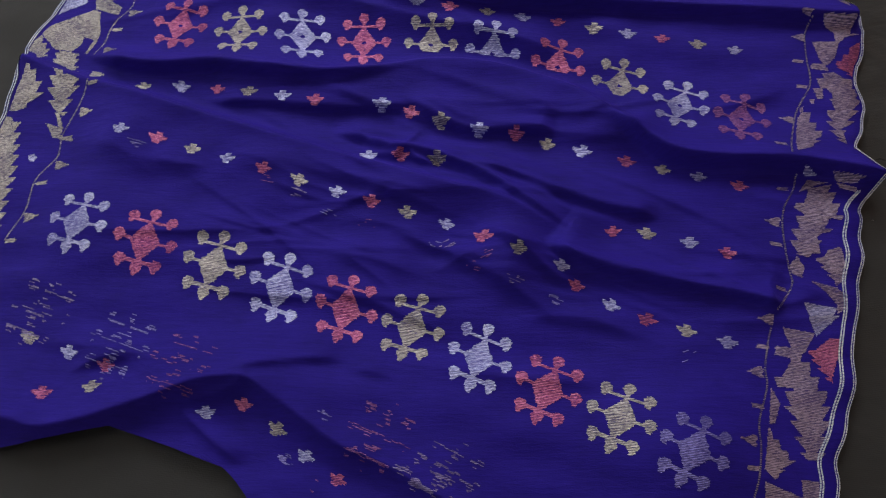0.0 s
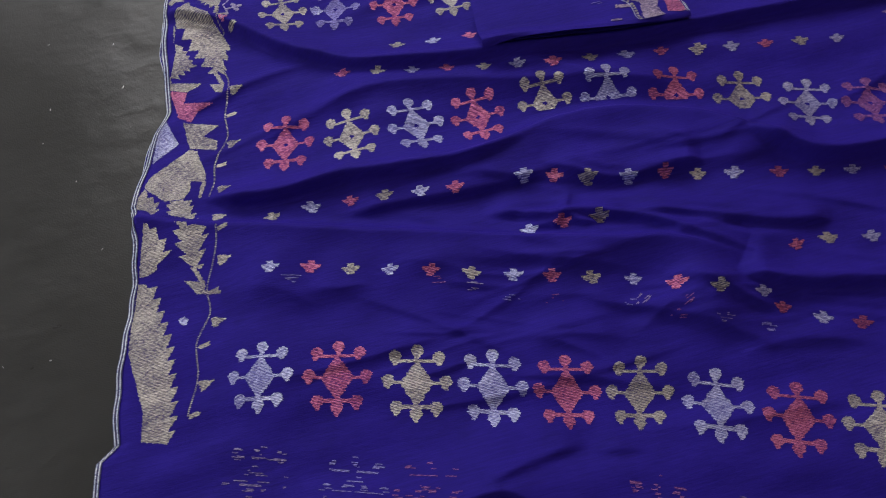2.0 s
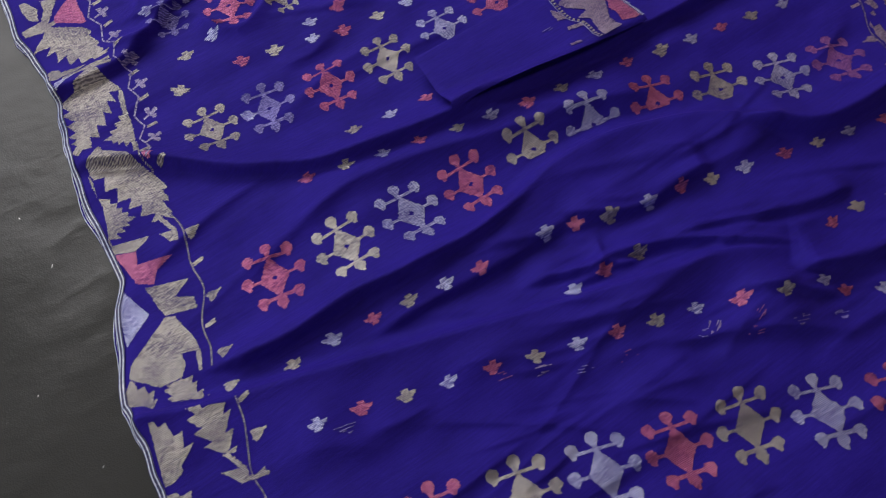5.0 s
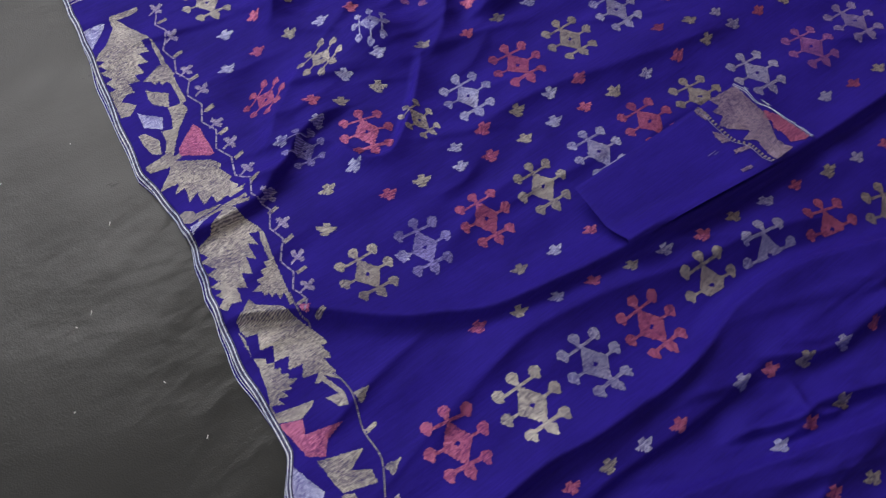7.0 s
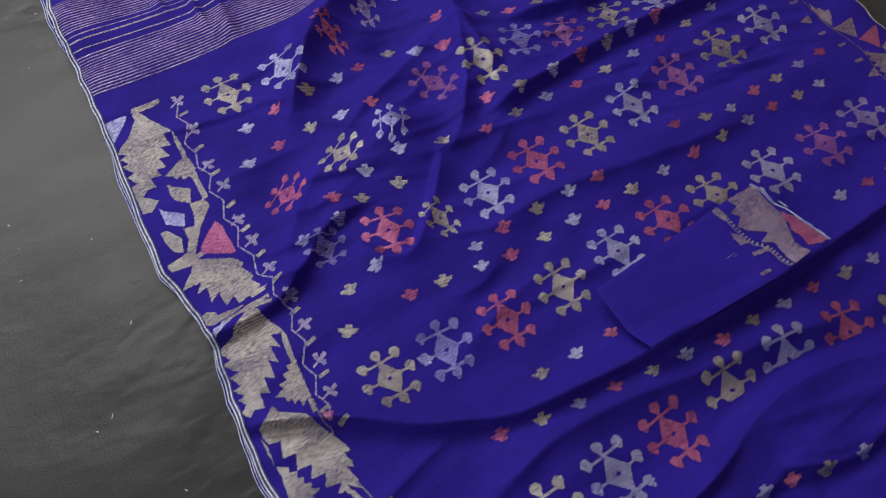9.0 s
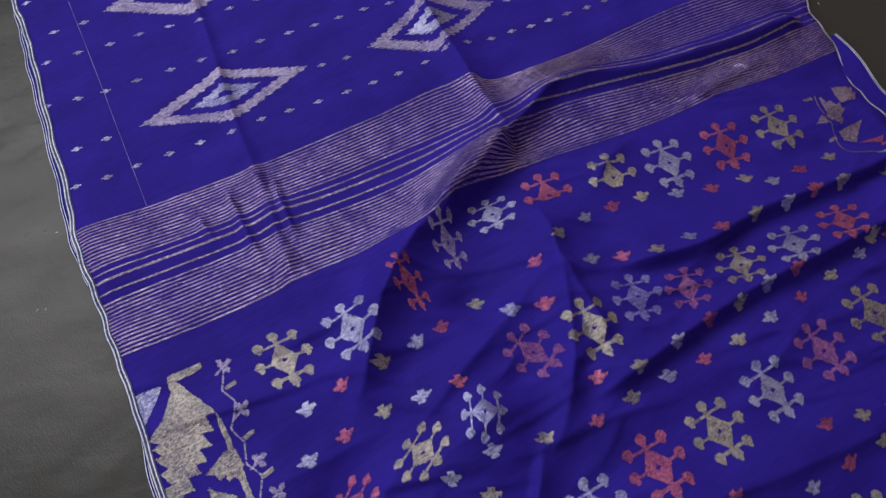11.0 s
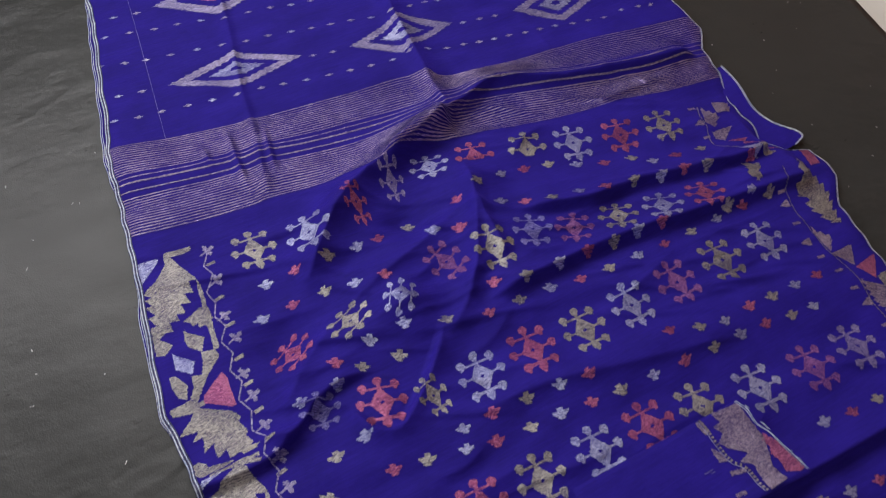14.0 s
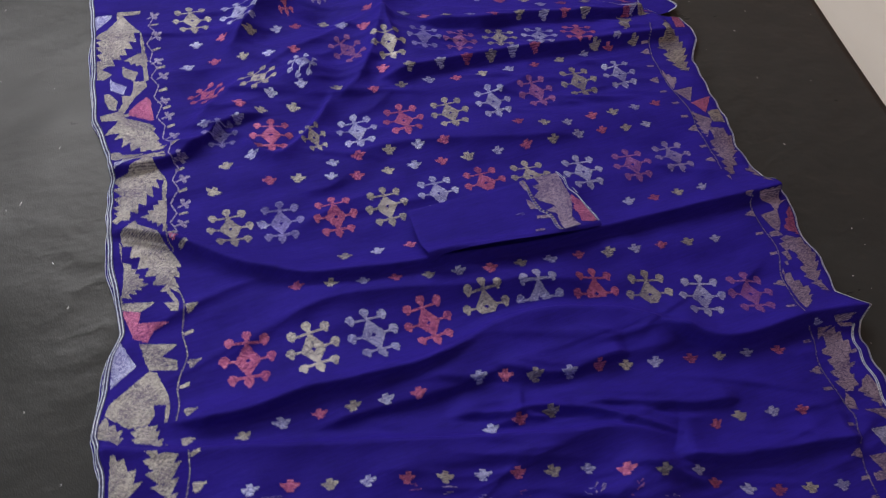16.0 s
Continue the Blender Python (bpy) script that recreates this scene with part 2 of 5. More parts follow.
def mapped(m, scale, turn=(0, 0, 0)):
    co = m.node_tree.nodes.new("ShaderNodeTexCoord")
    mp = node(m, "ShaderNodeMapping", Scale=scale, Rotation=turn)
    join(m, co.outputs["Object"], mp.inputs["Vector"])
    return mp.outputs["Vector"]


def grain(m, scale, detail=3.0, rough=0.55, stretch=(1, 1, 1), turn=(0, 0, 0)):
    n = node(m, "ShaderNodeTexNoise", Scale=scale, Detail=detail, Roughness=rough)
    join(m, mapped(m, stretch, turn), n.inputs["Vector"])
    return n.outputs["Fac"]


def ramp(m, fac, stops):
    r = m.node_tree.nodes.new("ShaderNodeValToRGB")
    while len(r.color_ramp.elements) < len(stops):
        r.color_ramp.elements.new(0.5)
    for e, (at, c) in zip(r.color_ramp.elements, stops):
        e.position, e.color = at, (*c, 1)
    join(m, fac, r.inputs["Fac"])
    return r.outputs["Color"]


def relief(m, fac, strength, distance, after=None):
    b = node(m, "ShaderNodeBump", Strength=strength, Distance=distance)
    join(m, fac, b.inputs["Height"])
    if after:
        join(m, after, b.inputs["Normal"])
    return b.outputs["Normal"]


def cloth_material():
    """Fine blue-violet cotton silk: plain weave with slubs along the weft and a faint bloom."""
    m = material("blue_violet_cloth", (0.03, 0.01, 0.2), 0.7)
    b = m.node_tree.nodes["Principled BSDF"]
    slub = grain(m, 80, 5, 0.7, (0.28, 5, 1), (0, 0, 0.14))
    cloud = grain(m, 11, 5, 0.65)
    mixed = node(m, "ShaderNodeMix", Factor=0.5)
    mixed.data_type = "FLOAT"
    join(m, slub, mixed.inputs[2]), join(m, cloud, mixed.inputs[3])
    join(m, ramp(m, mixed.outputs[0], [(0.3, (0.0165, 0.008, 0.185)), (0.5, (0.0224, 0.0107, 0.258)), (0.7, (0.03, 0.015, 0.335))]), b.inputs["Base Color"])
    weave = grain(m, 700, 3, 0.65, (0.6, 1.3, 1), (0, 0, 0.14))
    join(m, relief(m, weave, 0.4, 0.0012, relief(m, slub, 0.35, 0.0012, relief(m, grain(m, 26, 5, 0.62, (0.55, 1.5, 1), (0, 0, 0.25)), 0.2, 0.012))), b.inputs["Normal"])
    b.inputs["Sheen Weight"].default_value, b.inputs["Sheen Roughness"].default_value = 0.1, 0.4
    b.inputs["Sheen Tint"].default_value = (0.2, 0.1, 1, 1)
    b.inputs["Specular IOR Level"].default_value = 0.12
    return m


def thread_material(name, dark, light, metal=0.72, rough=0.4, long=1.0):
    """Metal-wrapped weft thread: rows of short floats, some darker, with glints and soft sheen patches painted into the
    colour.
    """
    m = material(name, light, rough, metal)
    b = m.node_tree.nodes["Principled BSDF"]
    floats = grain(m, 100, 2, 0.6, (1.7 / long, 6.8, 1), (0, 0, 0.1))
    crimp = grain(m, 100, 1, 0.5, (6, 9, 1), (0, 0, 0.1))
    patch = grain(m, 14, 3, 0.55, (1, 1.5, 1))

    def mix(a, b_, f):
        n = node(m, "ShaderNodeMix", Factor=f)
        n.data_type = "FLOAT"
        join(m, a, n.inputs[2]), join(m, b_, n.inputs[3])
        return n.outputs[0]
    picks = node(m, "ShaderNodeTexWave", Scale=160.0, Distortion=1.6, Detail=2.0)
    picks.bands_direction = "Y"
    join(m, mapped(m, (1, 1, 1), (0, 0, 0.1)), picks.inputs["Vector"])
    rows = mix(mix(floats, crimp, 0.25), picks.outputs["Fac"], 0.16)
    blend = mix(rows, patch, 0.25)
    # lightest floats: highlights painted into the base colour
    painted_glint = tuple(min(0.95, 0.12 + 1.75 * c) for c in light)
    join(m, ramp(m, blend, [(0.4, dark), (0.5, light), (0.6, painted_glint)]), b.inputs["Base Color"])
    join(m, ramp(m, rows, [(0.3, (rough + 0.15,) * 3), (0.7, (rough - 0.1,) * 3)]), b.inputs["Roughness"])
    slack = relief(m, grain(m, 45, 2, 0.5), 0.35, 0.004)
    join(m, relief(m, rows, 0.9, 0.0022, slack), b.inputs["Normal"])
    return m


def stripe_material():
    """Fine metallic stripes, dull violet where they lie away from the light, with glinting creases across them."""
    m = thread_material("stripe_thread", (0.085, 0.052, 0.25), (0.31, 0.235, 0.39), 0.75, 0.36, 3.0)
    b = m.node_tree.nodes["Principled BSDF"]
    before = b.inputs["Normal"].links[0].from_socket
    join(m, relief(m, grain(m, 7, 3, 0.55, (3.2, 0.4, 1), (0, 0, 0.1)), 0.6, 0.012, before), b.inputs["Normal"])
    return m


CLOTH = cloth_material()
SILVER = thread_material("silver_thread", (0.1, 0.09, 0.36), (0.325, 0.34, 0.62))
RED = thread_material("copper_red_thread", (0.11, 0.024, 0.17), (0.36, 0.078, 0.19))
KHAKI = thread_material("dull_gold_thread", (0.085, 0.07, 0.18), (0.315, 0.293, 0.275))
PINK = thread_material("pink_thread", (0.16, 0.04, 0.18), (0.41, 0.105, 0.24))
# mauve thread, also the right border's gold with its weaker light coloured in
MAUVE = thread_material("mauve_and_dimmed_gold_thread", (0.09, 0.06, 0.23), (0.295, 0.235, 0.34))
PALE = thread_material("pale_mauve_thread", (0.1, 0.078, 0.32), (0.27, 0.235, 0.4), 0.55, 0.42)
# dark copies: threads seen through cloth, and flowers whose shade is put into colour
VEILED_SHADED = [thread_material("silver_thread_veiled_shaded", (0.05, 0.038, 0.28), (0.14, 0.122, 0.4), 0.2, 0.6),
          thread_material("red_thread_veiled_shaded", (0.05, 0.013, 0.22), (0.16, 0.03, 0.19), 0.2, 0.6),
          thread_material("gold_thread_veiled_shaded", (0.055, 0.035, 0.23), (0.16, 0.12, 0.29), 0.2, 0.6)]
STRIPE = stripe_material()
EDGING = thread_material("pale_blue_edging", (0.16, 0.2, 0.42), (0.6, 0.68, 0.86), 0.1, 0.55)
NAVY = thread_material("navy_edging", (0.01, 0.012, 0.06), (0.03, 0.03, 0.12), 0.0, 0.6)
THREADS = {"silver": SILVER, "red": RED, "khaki": KHAKI, "pink": PINK, "mauve": MAUVE}


def mat_material():
    """Black coated sheet: soft gloss, fine cross-weave print, scuffs and slack ripples."""
    m = material("black_coated_sheet", (0.03, 0.03, 0.028), 0.4)
    b = m.node_tree.nodes["Principled BSDF"]
    cover = ramp(m, grain(m, 2.2, 4, 0.6), [(0.3, (0.034, 0.0352, 0.034)), (0.7, (0.043, 0.0445, 0.043))])
    rows = node(m, "ShaderNodeTexWave", Scale=125.0, Distortion=2.5, Detail=2.0)
    rows.bands_direction = "Y"
    join(m, mapped(m, (1, 1, 1), (0, 0, 0.1)), rows.inputs["Vector"])
    lines = node(m, "ShaderNodeMix", Factor=1.0)
    lines.data_type, lines.blend_type = "RGBA", "MULTIPLY"
    join(m, cover, lines.inputs[6]), join(m, ramp(m, rows.outputs["Fac"], [(0.1, (0.92, 0.92, 0.92)), (0.8, (1.03, 1.03, 1.03))]), lines.inputs[7])
    join(m, lines.outputs[2], b.inputs["Base Color"])
    scuff = grain(m, 7, 5, 0.65, (1, 2.5, 1), (0, 0, 0.4))
    join(m, ramp(m, scuff, [(0.3, (0.27, 0.27, 0.27)), (0.7, (0.4, 0.4, 0.4))]), b.inputs["Roughness"])
    b.inputs["Specular IOR Level"].default_value = 0.32
    weave = node(m, "ShaderNodeTexVoronoi", Scale=420.0)
    join(m, mapped(m, (1, 1, 1)), weave.inputs["Vector"])
    # crinkles: thin bent creases, in some places only
    fold_line = ramp(m, grain(m, 6, 3, 0.5, (1.2, 2, 1), (0, 0, 0.5)), [(0.4, (0, 0, 0)), (0.5, (1, 1, 1)), (0.6, (0, 0, 0))])
    fold_line.node.color_ramp.interpolation = "EASE"
    where = node(m, "ShaderNodeMath")
    where.operation = "MULTIPLY"
    join(m, fold_line, where.inputs[0])
    join(m, ramp(m, grain(m, 1.9, 2, 0.4), [(0.45, (0.06, 0.06, 0.06)), (0.62, (1, 1, 1))]), where.inputs[1])
    crinkle = relief(m, where.outputs[0], 0.11, 0.008)
    slack = node(m, "ShaderNodeMath")
    slack.operation = "MULTIPLY"
    join(m, grain(m, 8, 3, 0.5, (1, 1.6, 1), (0, 0, 0.5)), slack.inputs[0])
    join(m, ramp(m, grain(m, 1.6, 2, 0.4), [(0.38, (0.15, 0.15, 0.15)), (0.6, (1, 1, 1))]), slack.inputs[1])
    join(m, relief(m, rows.outputs["Fac"], 0.07, 0.0007, relief(m, weave.outputs["Distance"], 0.3, 0.0006, relief(m, slack.outputs[0], 0.42, 0.02, crinkle))), b.inputs["Normal"])
    return m


def floor_material():
    m = material("cream_floor_paint", (0.62, 0.58, 0.5), 0.4)
    b = m.node_tree.nodes["Principled BSDF"]
    join(m, ramp(m, grain(m, 3, 5, 0.6), [(0.3, (0.8, 0.77, 0.7)), (0.7, (0.86, 0.83, 0.76))]), b.inputs["Base Color"])
    return m


def wall_material(name="off_white_wall_paint", low=(0.74, 0.735, 0.73), high=(0.8, 0.795, 0.79)):
    m = material(name, (0.72, 0.7, 0.66), 0.8)
    b = m.node_tree.nodes["Principled BSDF"]
    join(m, ramp(m, grain(m, 1.5, 5, 0.6), [(0.3, low), (0.7, high)]), b.inputs["Base Color"])
    join(m, relief(m, grain(m, 90, 3), 0.15, 0.002), b.inputs["Normal"])
    return m


MAT, FLOOR, WALL = mat_material(), floor_material(), wall_material()
CEILING = wall_material("white_ceiling_paint", (0.8, 0.8, 0.8), (0.84, 0.84, 0.84))
# unseen walls; brown and dark taupe set what the black sheet mirrors
BROWN_WALL = wall_material("brown_wall_paint", (0.24, 0.125, 0.08), (0.3, 0.165, 0.105))
TAUPE_WALL = wall_material("taupe_wall_paint", (0.06, 0.05, 0.045), (0.085, 0.073, 0.066))
LINT = material("white_lint", (0.7, 0.7, 0.7), 0.9)


# ---- builders ----
def mesh_object(name, verts, faces, mat, parent=None, label="", smooth=True):
    me = bpy.data.meshes.new(name)
    me.from_pydata([tuple(v) for v in verts], [], [tuple(f) for f in faces])
    me.materials.append(mat)
    if smooth:
        me.polygons.foreach_set("use_smooth", [True] * len(me.polygons))
    me.update()
    ob = new(name, me)
    ob.parent = parent
    if label:
        tagged(ob, label)
    return ob


def box(name, lo, hi, mat, parent=None, label=""):
    bm = bmesh.new()
    bmesh.ops.create_cube(bm, size=1)
    for v in bm.verts:
        v.co = Vector([lo[i] + (v.co[i] + 0.5) * (hi[i] - lo[i]) for i in range(3)])
    me = bpy.data.meshes.new(name)
    bm.to_mesh(me), bm.free()
    me.materials.append(mat)
    ob = new(name, me)
    ob.parent = parent
    if label:
        tagged(ob, label)
    return ob


def sheet(xs, ys, zs):
    """Vertices and faces of a grid of places given as 2D arrays."""
    n, m = xs.shape
    verts = np.stack([xs, ys, zs], -1).reshape(-1, 3)
    i = np.arange(n * m).reshape(n, m)
    faces = np.stack([i[:-1, :-1], i[:-1, 1:], i[1:, 1:], i[1:, :-1]], -1).reshape(-1, 4)
    return verts, faces


# ---- the unseen room that closes the place ----
X0, X1, Y0, Y1, TOP = -4.0, 2.7, -2.6, 3.6, 3.5
tagged(box("floor", (X0, Y0, -0.12), (X1, Y1, MAT_Z - 0.022), FLOOR), "cream painted floor beyond the black sheet", "floor", kind="structure")
tagged(box("ceiling", (X0, Y0, TOP), (X1, Y1, TOP + 0.1), CEILING), "plain off-white ceiling", "ceiling", kind="structure")


def wall_with_window(name, axis, at, thick, span, hole, mat):
    """A wall in four blocks round one window opening. axis 0: a wall of constant x; 1: of constant y."""
    ob = tagged(new(name), "unseen painted wall with a window opening", "wall", kind="structure")
    (a, b), (h0, h1, z0, z1) = span, hole
    for p, q, lo, hi in ((a, h0, MAT_Z, TOP), (h1, b, MAT_Z, TOP), (h0, h1, MAT_Z, z0), (h0, h1, z1, TOP)):
        one, two = sorted((at, at + thick))
        box("wall_panel", (one, p, lo) if axis == 0 else (p, one, lo), (two, q, hi) if axis == 0 else (q, two, hi), mat, ob)
    return ob


wall_with_window("wall_west", 0, X0, -0.15, (Y0, Y1), (1.3, 3.4, 0.95, 2.6), WALL)
wall_with_window("wall_north", 1, Y1, 0.15, (X0, X1), (-1.3, 1.8, 1.5, 3.3), TAUPE_WALL)
tagged(box("wall_east", (X1, Y0, MAT_Z), (X1 + 0.15, Y1, TOP), BROWN_WALL), "unseen plain brown wall", "wall", kind="structure")
tagged(box("wall_south", (X0, Y0 - 0.15, MAT_Z), (X1, Y0, TOP), WALL), "plain off-white wall", "wall", kind="structure")


# ---- the black sheet on the floor ----
def mat_right(y):
    return 1.395 + 0.188 * y + 0.004 * np.sin(5 * y)


def mat_lie(x, y):
    """Slack ripples of the sheet, strongest beside the cloth's left edge."""
    w = np.clip((left_x(y) - 0.01 - x) / 0.25, 0, 1)
    w = w * w * (3 - 2 * w)
    return MAT_Z + 0.0026 * w * (np.sin(9 * y + 4 * x + 1.5 * np.sin(3 * x)) + 0.7 * np.sin(17 * y - 6 * x + 2 * np.sin(2.2 * y)) + np.sin(6.5 * x - 5 * y)) - 0.008 * w


gy = np.linspace(-2.2, 3.4, 240)
gu = np.linspace(0, 1, 200)
U, YY = np.meshgrid(gu, gy)
XX = -2.3 + (mat_right(YY) + 2.3) * U
verts, faces = sheet(XX, YY, mat_lie(XX, YY))
black_sheet = mesh_object("black_sheet", verts, faces, MAT)
tagged(black_sheet, "black coated sheet spread on the floor, lint-specked", "floor sheet", kind="structure")
solid = black_sheet.modifiers.new("thickness", "SOLIDIFY")
solid.thickness, solid.offset = 0.003, -1

# ---- the saree ----
saree = tagged(new("saree"), "blue-violet handwoven saree with metallic motifs, spread crumpled", "saree")
STEP = 0.003
gy = np.arange(-0.36, 2.78, STEP)
gu = np.linspace(0, 1, 440)
U, YY = np.meshgrid(gu, gy)
front = np.interp(-0.27 + 1.3 * U, [p[0] for p in FRONT_EDGE], [p[1] for p in FRONT_EDGE])
ease = np.clip((YY + 0.36) / 0.95, 0, 1)
YY = YY + (front + 0.36) * (1 - ease * ease * (3 - 2 * ease))
XX = left_x(YY) + (right_x(YY) - left_x(YY)) * U
verts, faces = sheet(XX, YY, lie(XX, YY))
mesh_object("cloth", verts, faces, CLOTH, saree, "crumpled blue-violet fine-woven cloth")


def laid(name, xy, faces, mat, label="", above=0.0006, parent=None, surface=None):
    """A flat pattern, given in the plan, laid on the cloth as a thin raised layer."""
    xy = np.asarray(xy, float)
    f = surface or lie
    z = f(xy[:, 0], xy[:, 1])
    e = 0.002
    slope = np.hypot(f(xy[:, 0] + e, xy[:, 1]) - z, f(xy[:, 0], xy[:, 1] + e) - z) / e
    return mesh_object(name, np.c_[xy, z + above * np.sqrt(1 + np.minimum(slope, 3) ** 2)], faces, mat, parent or saree, label)


def cells(inside, half_a, half_b, cell, rough=0.5):
    """Stepped weave cells of a pattern: those of a grid whose middles lie inside. Gives local corners and faces."""
    na, nb = int(half_a / cell) + 1, int(half_b / cell) + 1
    a, b = np.meshgrid(np.arange(-na, na), np.arange(-nb, nb))
    shift = np.random.uniform(-rough, rough, (2 * nb, 1)) * cell
    keep = inside((a + 0.5) * cell + shift, (b + 0.5) * cell)
    corner, quads = {}, []
    for i, j in zip(a[keep], b[keep]):
        quads.append([corner.setdefault(k, len(corner)) for k in ((i, j), (i + 1, j), (i + 1, j + 1), (i, j + 1))])
    pts = np.array(list(corner), float).reshape(-1, 2) * cell
    # ragged rows: shift every corner with its row, so that the ends of the floats are uneven
    if len(pts):
        rows = np.random.uniform(-0.75, 0.75, 4 * nb + 8) * cell
        pts[:, 0] += rows[(np.round(pts[:, 1] / cell).astype(int) + 2 * nb)]
    return pts, quads


def blob(a, b, x, y, rx, ry):
    return ((a - x) / rx) ** 2 + ((b - y) / ry) ** 2 < 1


def bar(a, b, x0, x1, y, t):
    return (a > x0) & (a < x1) & (np.abs(b - y) < t)


def large_flower(hole=True, cut=-9.0):
    """A lozenge with eight club-ended arms, in metres about its middle."""
    def inside(a, b):
        a, b = a * 100, b * 100
        r = np.abs(a) / 2.1 + np.abs(b) / 2.95 < 1
        r |= bar(a, b, -2.6, 2.6, 2.8, 0.22) | bar(a, b, -2.3, 2.3, -2.85, 0.22) | bar(a, b, -3.6, 3.6, 0.1, 0.22)
        r |= (np.abs(a) < 0.26) & (np.abs(b) < 3.9)
        for x, y in ((0, 4.0), (-2.75, 3.15), (2.75, 3.15), (-3.6, 0.2), (3.6, 0.2), (-2.45, -3.0), (2.45, -3.0), (0, -3.75)):
            r |= blob(a, b, x, y + 0.12, 0.78, 0.72)
            r |= (np.abs(a - x) < 0.7 + 0.5 * (b - y)) & (b < y + 0.1) & (b > y - 1.0)
        if hole:
            r &= ~(np.abs(a) / 0.45 + np.abs(b) / 0.35 < 1)
        return r & (b > cut)
    return inside


def small_flower(a, b):
    """A stepped bloom: a short head, wide wings that narrow downwards, and a foot."""
    a, b = np.abs(a * 100), b * 100
    r = (a < 0.44) & (b > 0.3) & (b < 0.84)
    r |= (a < 1.3) & (b > 0.06) & (b < 0.42) | (a < 1.16) & (b > -0.16) & (b <= 0.06) | (a < 0.84) & (b > -0.36) & (b <= -0.16)
    return r | (a < 0.42) & (b > -0.82) & (b <= -0.3) | (a < 0.56) & (b > -0.74) & (b < -0.52)


def set_down(name, pattern, x, y, turn, mat, label, shear=0.0, size=1.0, squeeze=(1, 1)):
    pts, quads = pattern
    if not quads:
        return
    c, s = math.cos(turn), math.sin(turn)
    a, b = pts[:, 0] * size * squeeze[0], pts[:, 1] * size * squeeze[1]
    a = a + shear * b
    laid(name, np.c_[x + c * a - s * b, y + s * a + c * b], quads, mat, label)


CYCLE = [(SILVER, "silver-white"), (RED, "copper-red"), (KHAKI, "dull gold")]


def broken(pattern):
    """What shows of a pattern through one layer of the cloth: streaks along some of its rows."""
    pts, quads = pattern
    a, b = (pts[[q[0] for q in quads]] * 1000 / 1.3).round().astype(int).T
    row = {k: random.random() < 0.46 for k in set(b.tolist())}
    block = {}
    keep = [row[j] and block.setdefault((i // 7, j // 2), random.random() < 0.5) for i, j in zip(a.tolist(), b.tolist())]
    return pts, [q for q, k in zip(quads, keep) if k]


def flower_row(kind, first, places, cuts=(), shapes=(), dim=(), turn=None, size=1.0):
    """A row of flowers in the order silver, red, gold; None leaves one out."""
    known = [p for p in places if p]
    for i, p in enumerate(places):
        if not p:
            continue
        k = known.index(p)
        q, r = known[max(0, k - 1)], known[min(len(known) - 1, k + 1)]
        way = math.atan2(r[1] - q[1], r[0] - q[0]) if turn is None else turn
        if turn is None:
            way = max(-0.6, min(0.5, way)) * 0.85
        mat, word = CYCLE[(first + i) % 3]
        # dim covers flowers under a layer and flowers whose shade is coloured in
        if i in dim:
            mat, word = VEILED_SHADED[(first + i) % 3], "dim " + word
        veil = i in dim and size == 1.0
        if kind == "large":
            cut = dict(cuts).get(i, -9.0)
            pattern = cells(large_flower(hole=first != 0 or len(places) != 10 or p[1] > 0.6, cut=cut), 0.047, 0.05, 0.0013)
            pattern = broken(pattern) if veil else pattern
            wide, deep, extra = dict(shapes).get(i, (1, 1, 0))
            set_down("large_flower", pattern, *p, way + extra + random.uniform(-0.06, 0.06), mat, word + " woven lozenge flower with eight clubs", random.uniform(-0.08, 0.08), size * random.uniform(0.97, 1.03), (wide, deep))
        else:
            pattern = cells(small_flower, 0.015, 0.011, 0.0012)
            pattern = broken(pattern) if veil else pattern
            set_down("small_flower", pattern, *p, way + random.uniform(-0.12, 0.12), mat, word + " small woven flower", random.uniform(-0.2, 0.2), size * random.uniform(0.92, 1.1))


def cross_row(places):
    for i, p in enumerate(places):
        q, r = places[max(0, i - 1)], places[min(len(places) - 1, i + 1)]
        way = math.atan2(r[1] - q[1], r[0] - q[0])
        pattern = cells(lambda a, b: (np.abs(b) < 0.0016) & (np.abs(a) < 0.0092) | (np.abs(a) < 0.0036) & (np.abs(b) < 0.0042), 0.01, 0.008, 0.0013)
        set_down("small_cross", pattern, *p, max(-0.5, min(0.2, way)), PALE if i % 4 else SILVER, "small pale mauve woven cross", 0, 0.86)


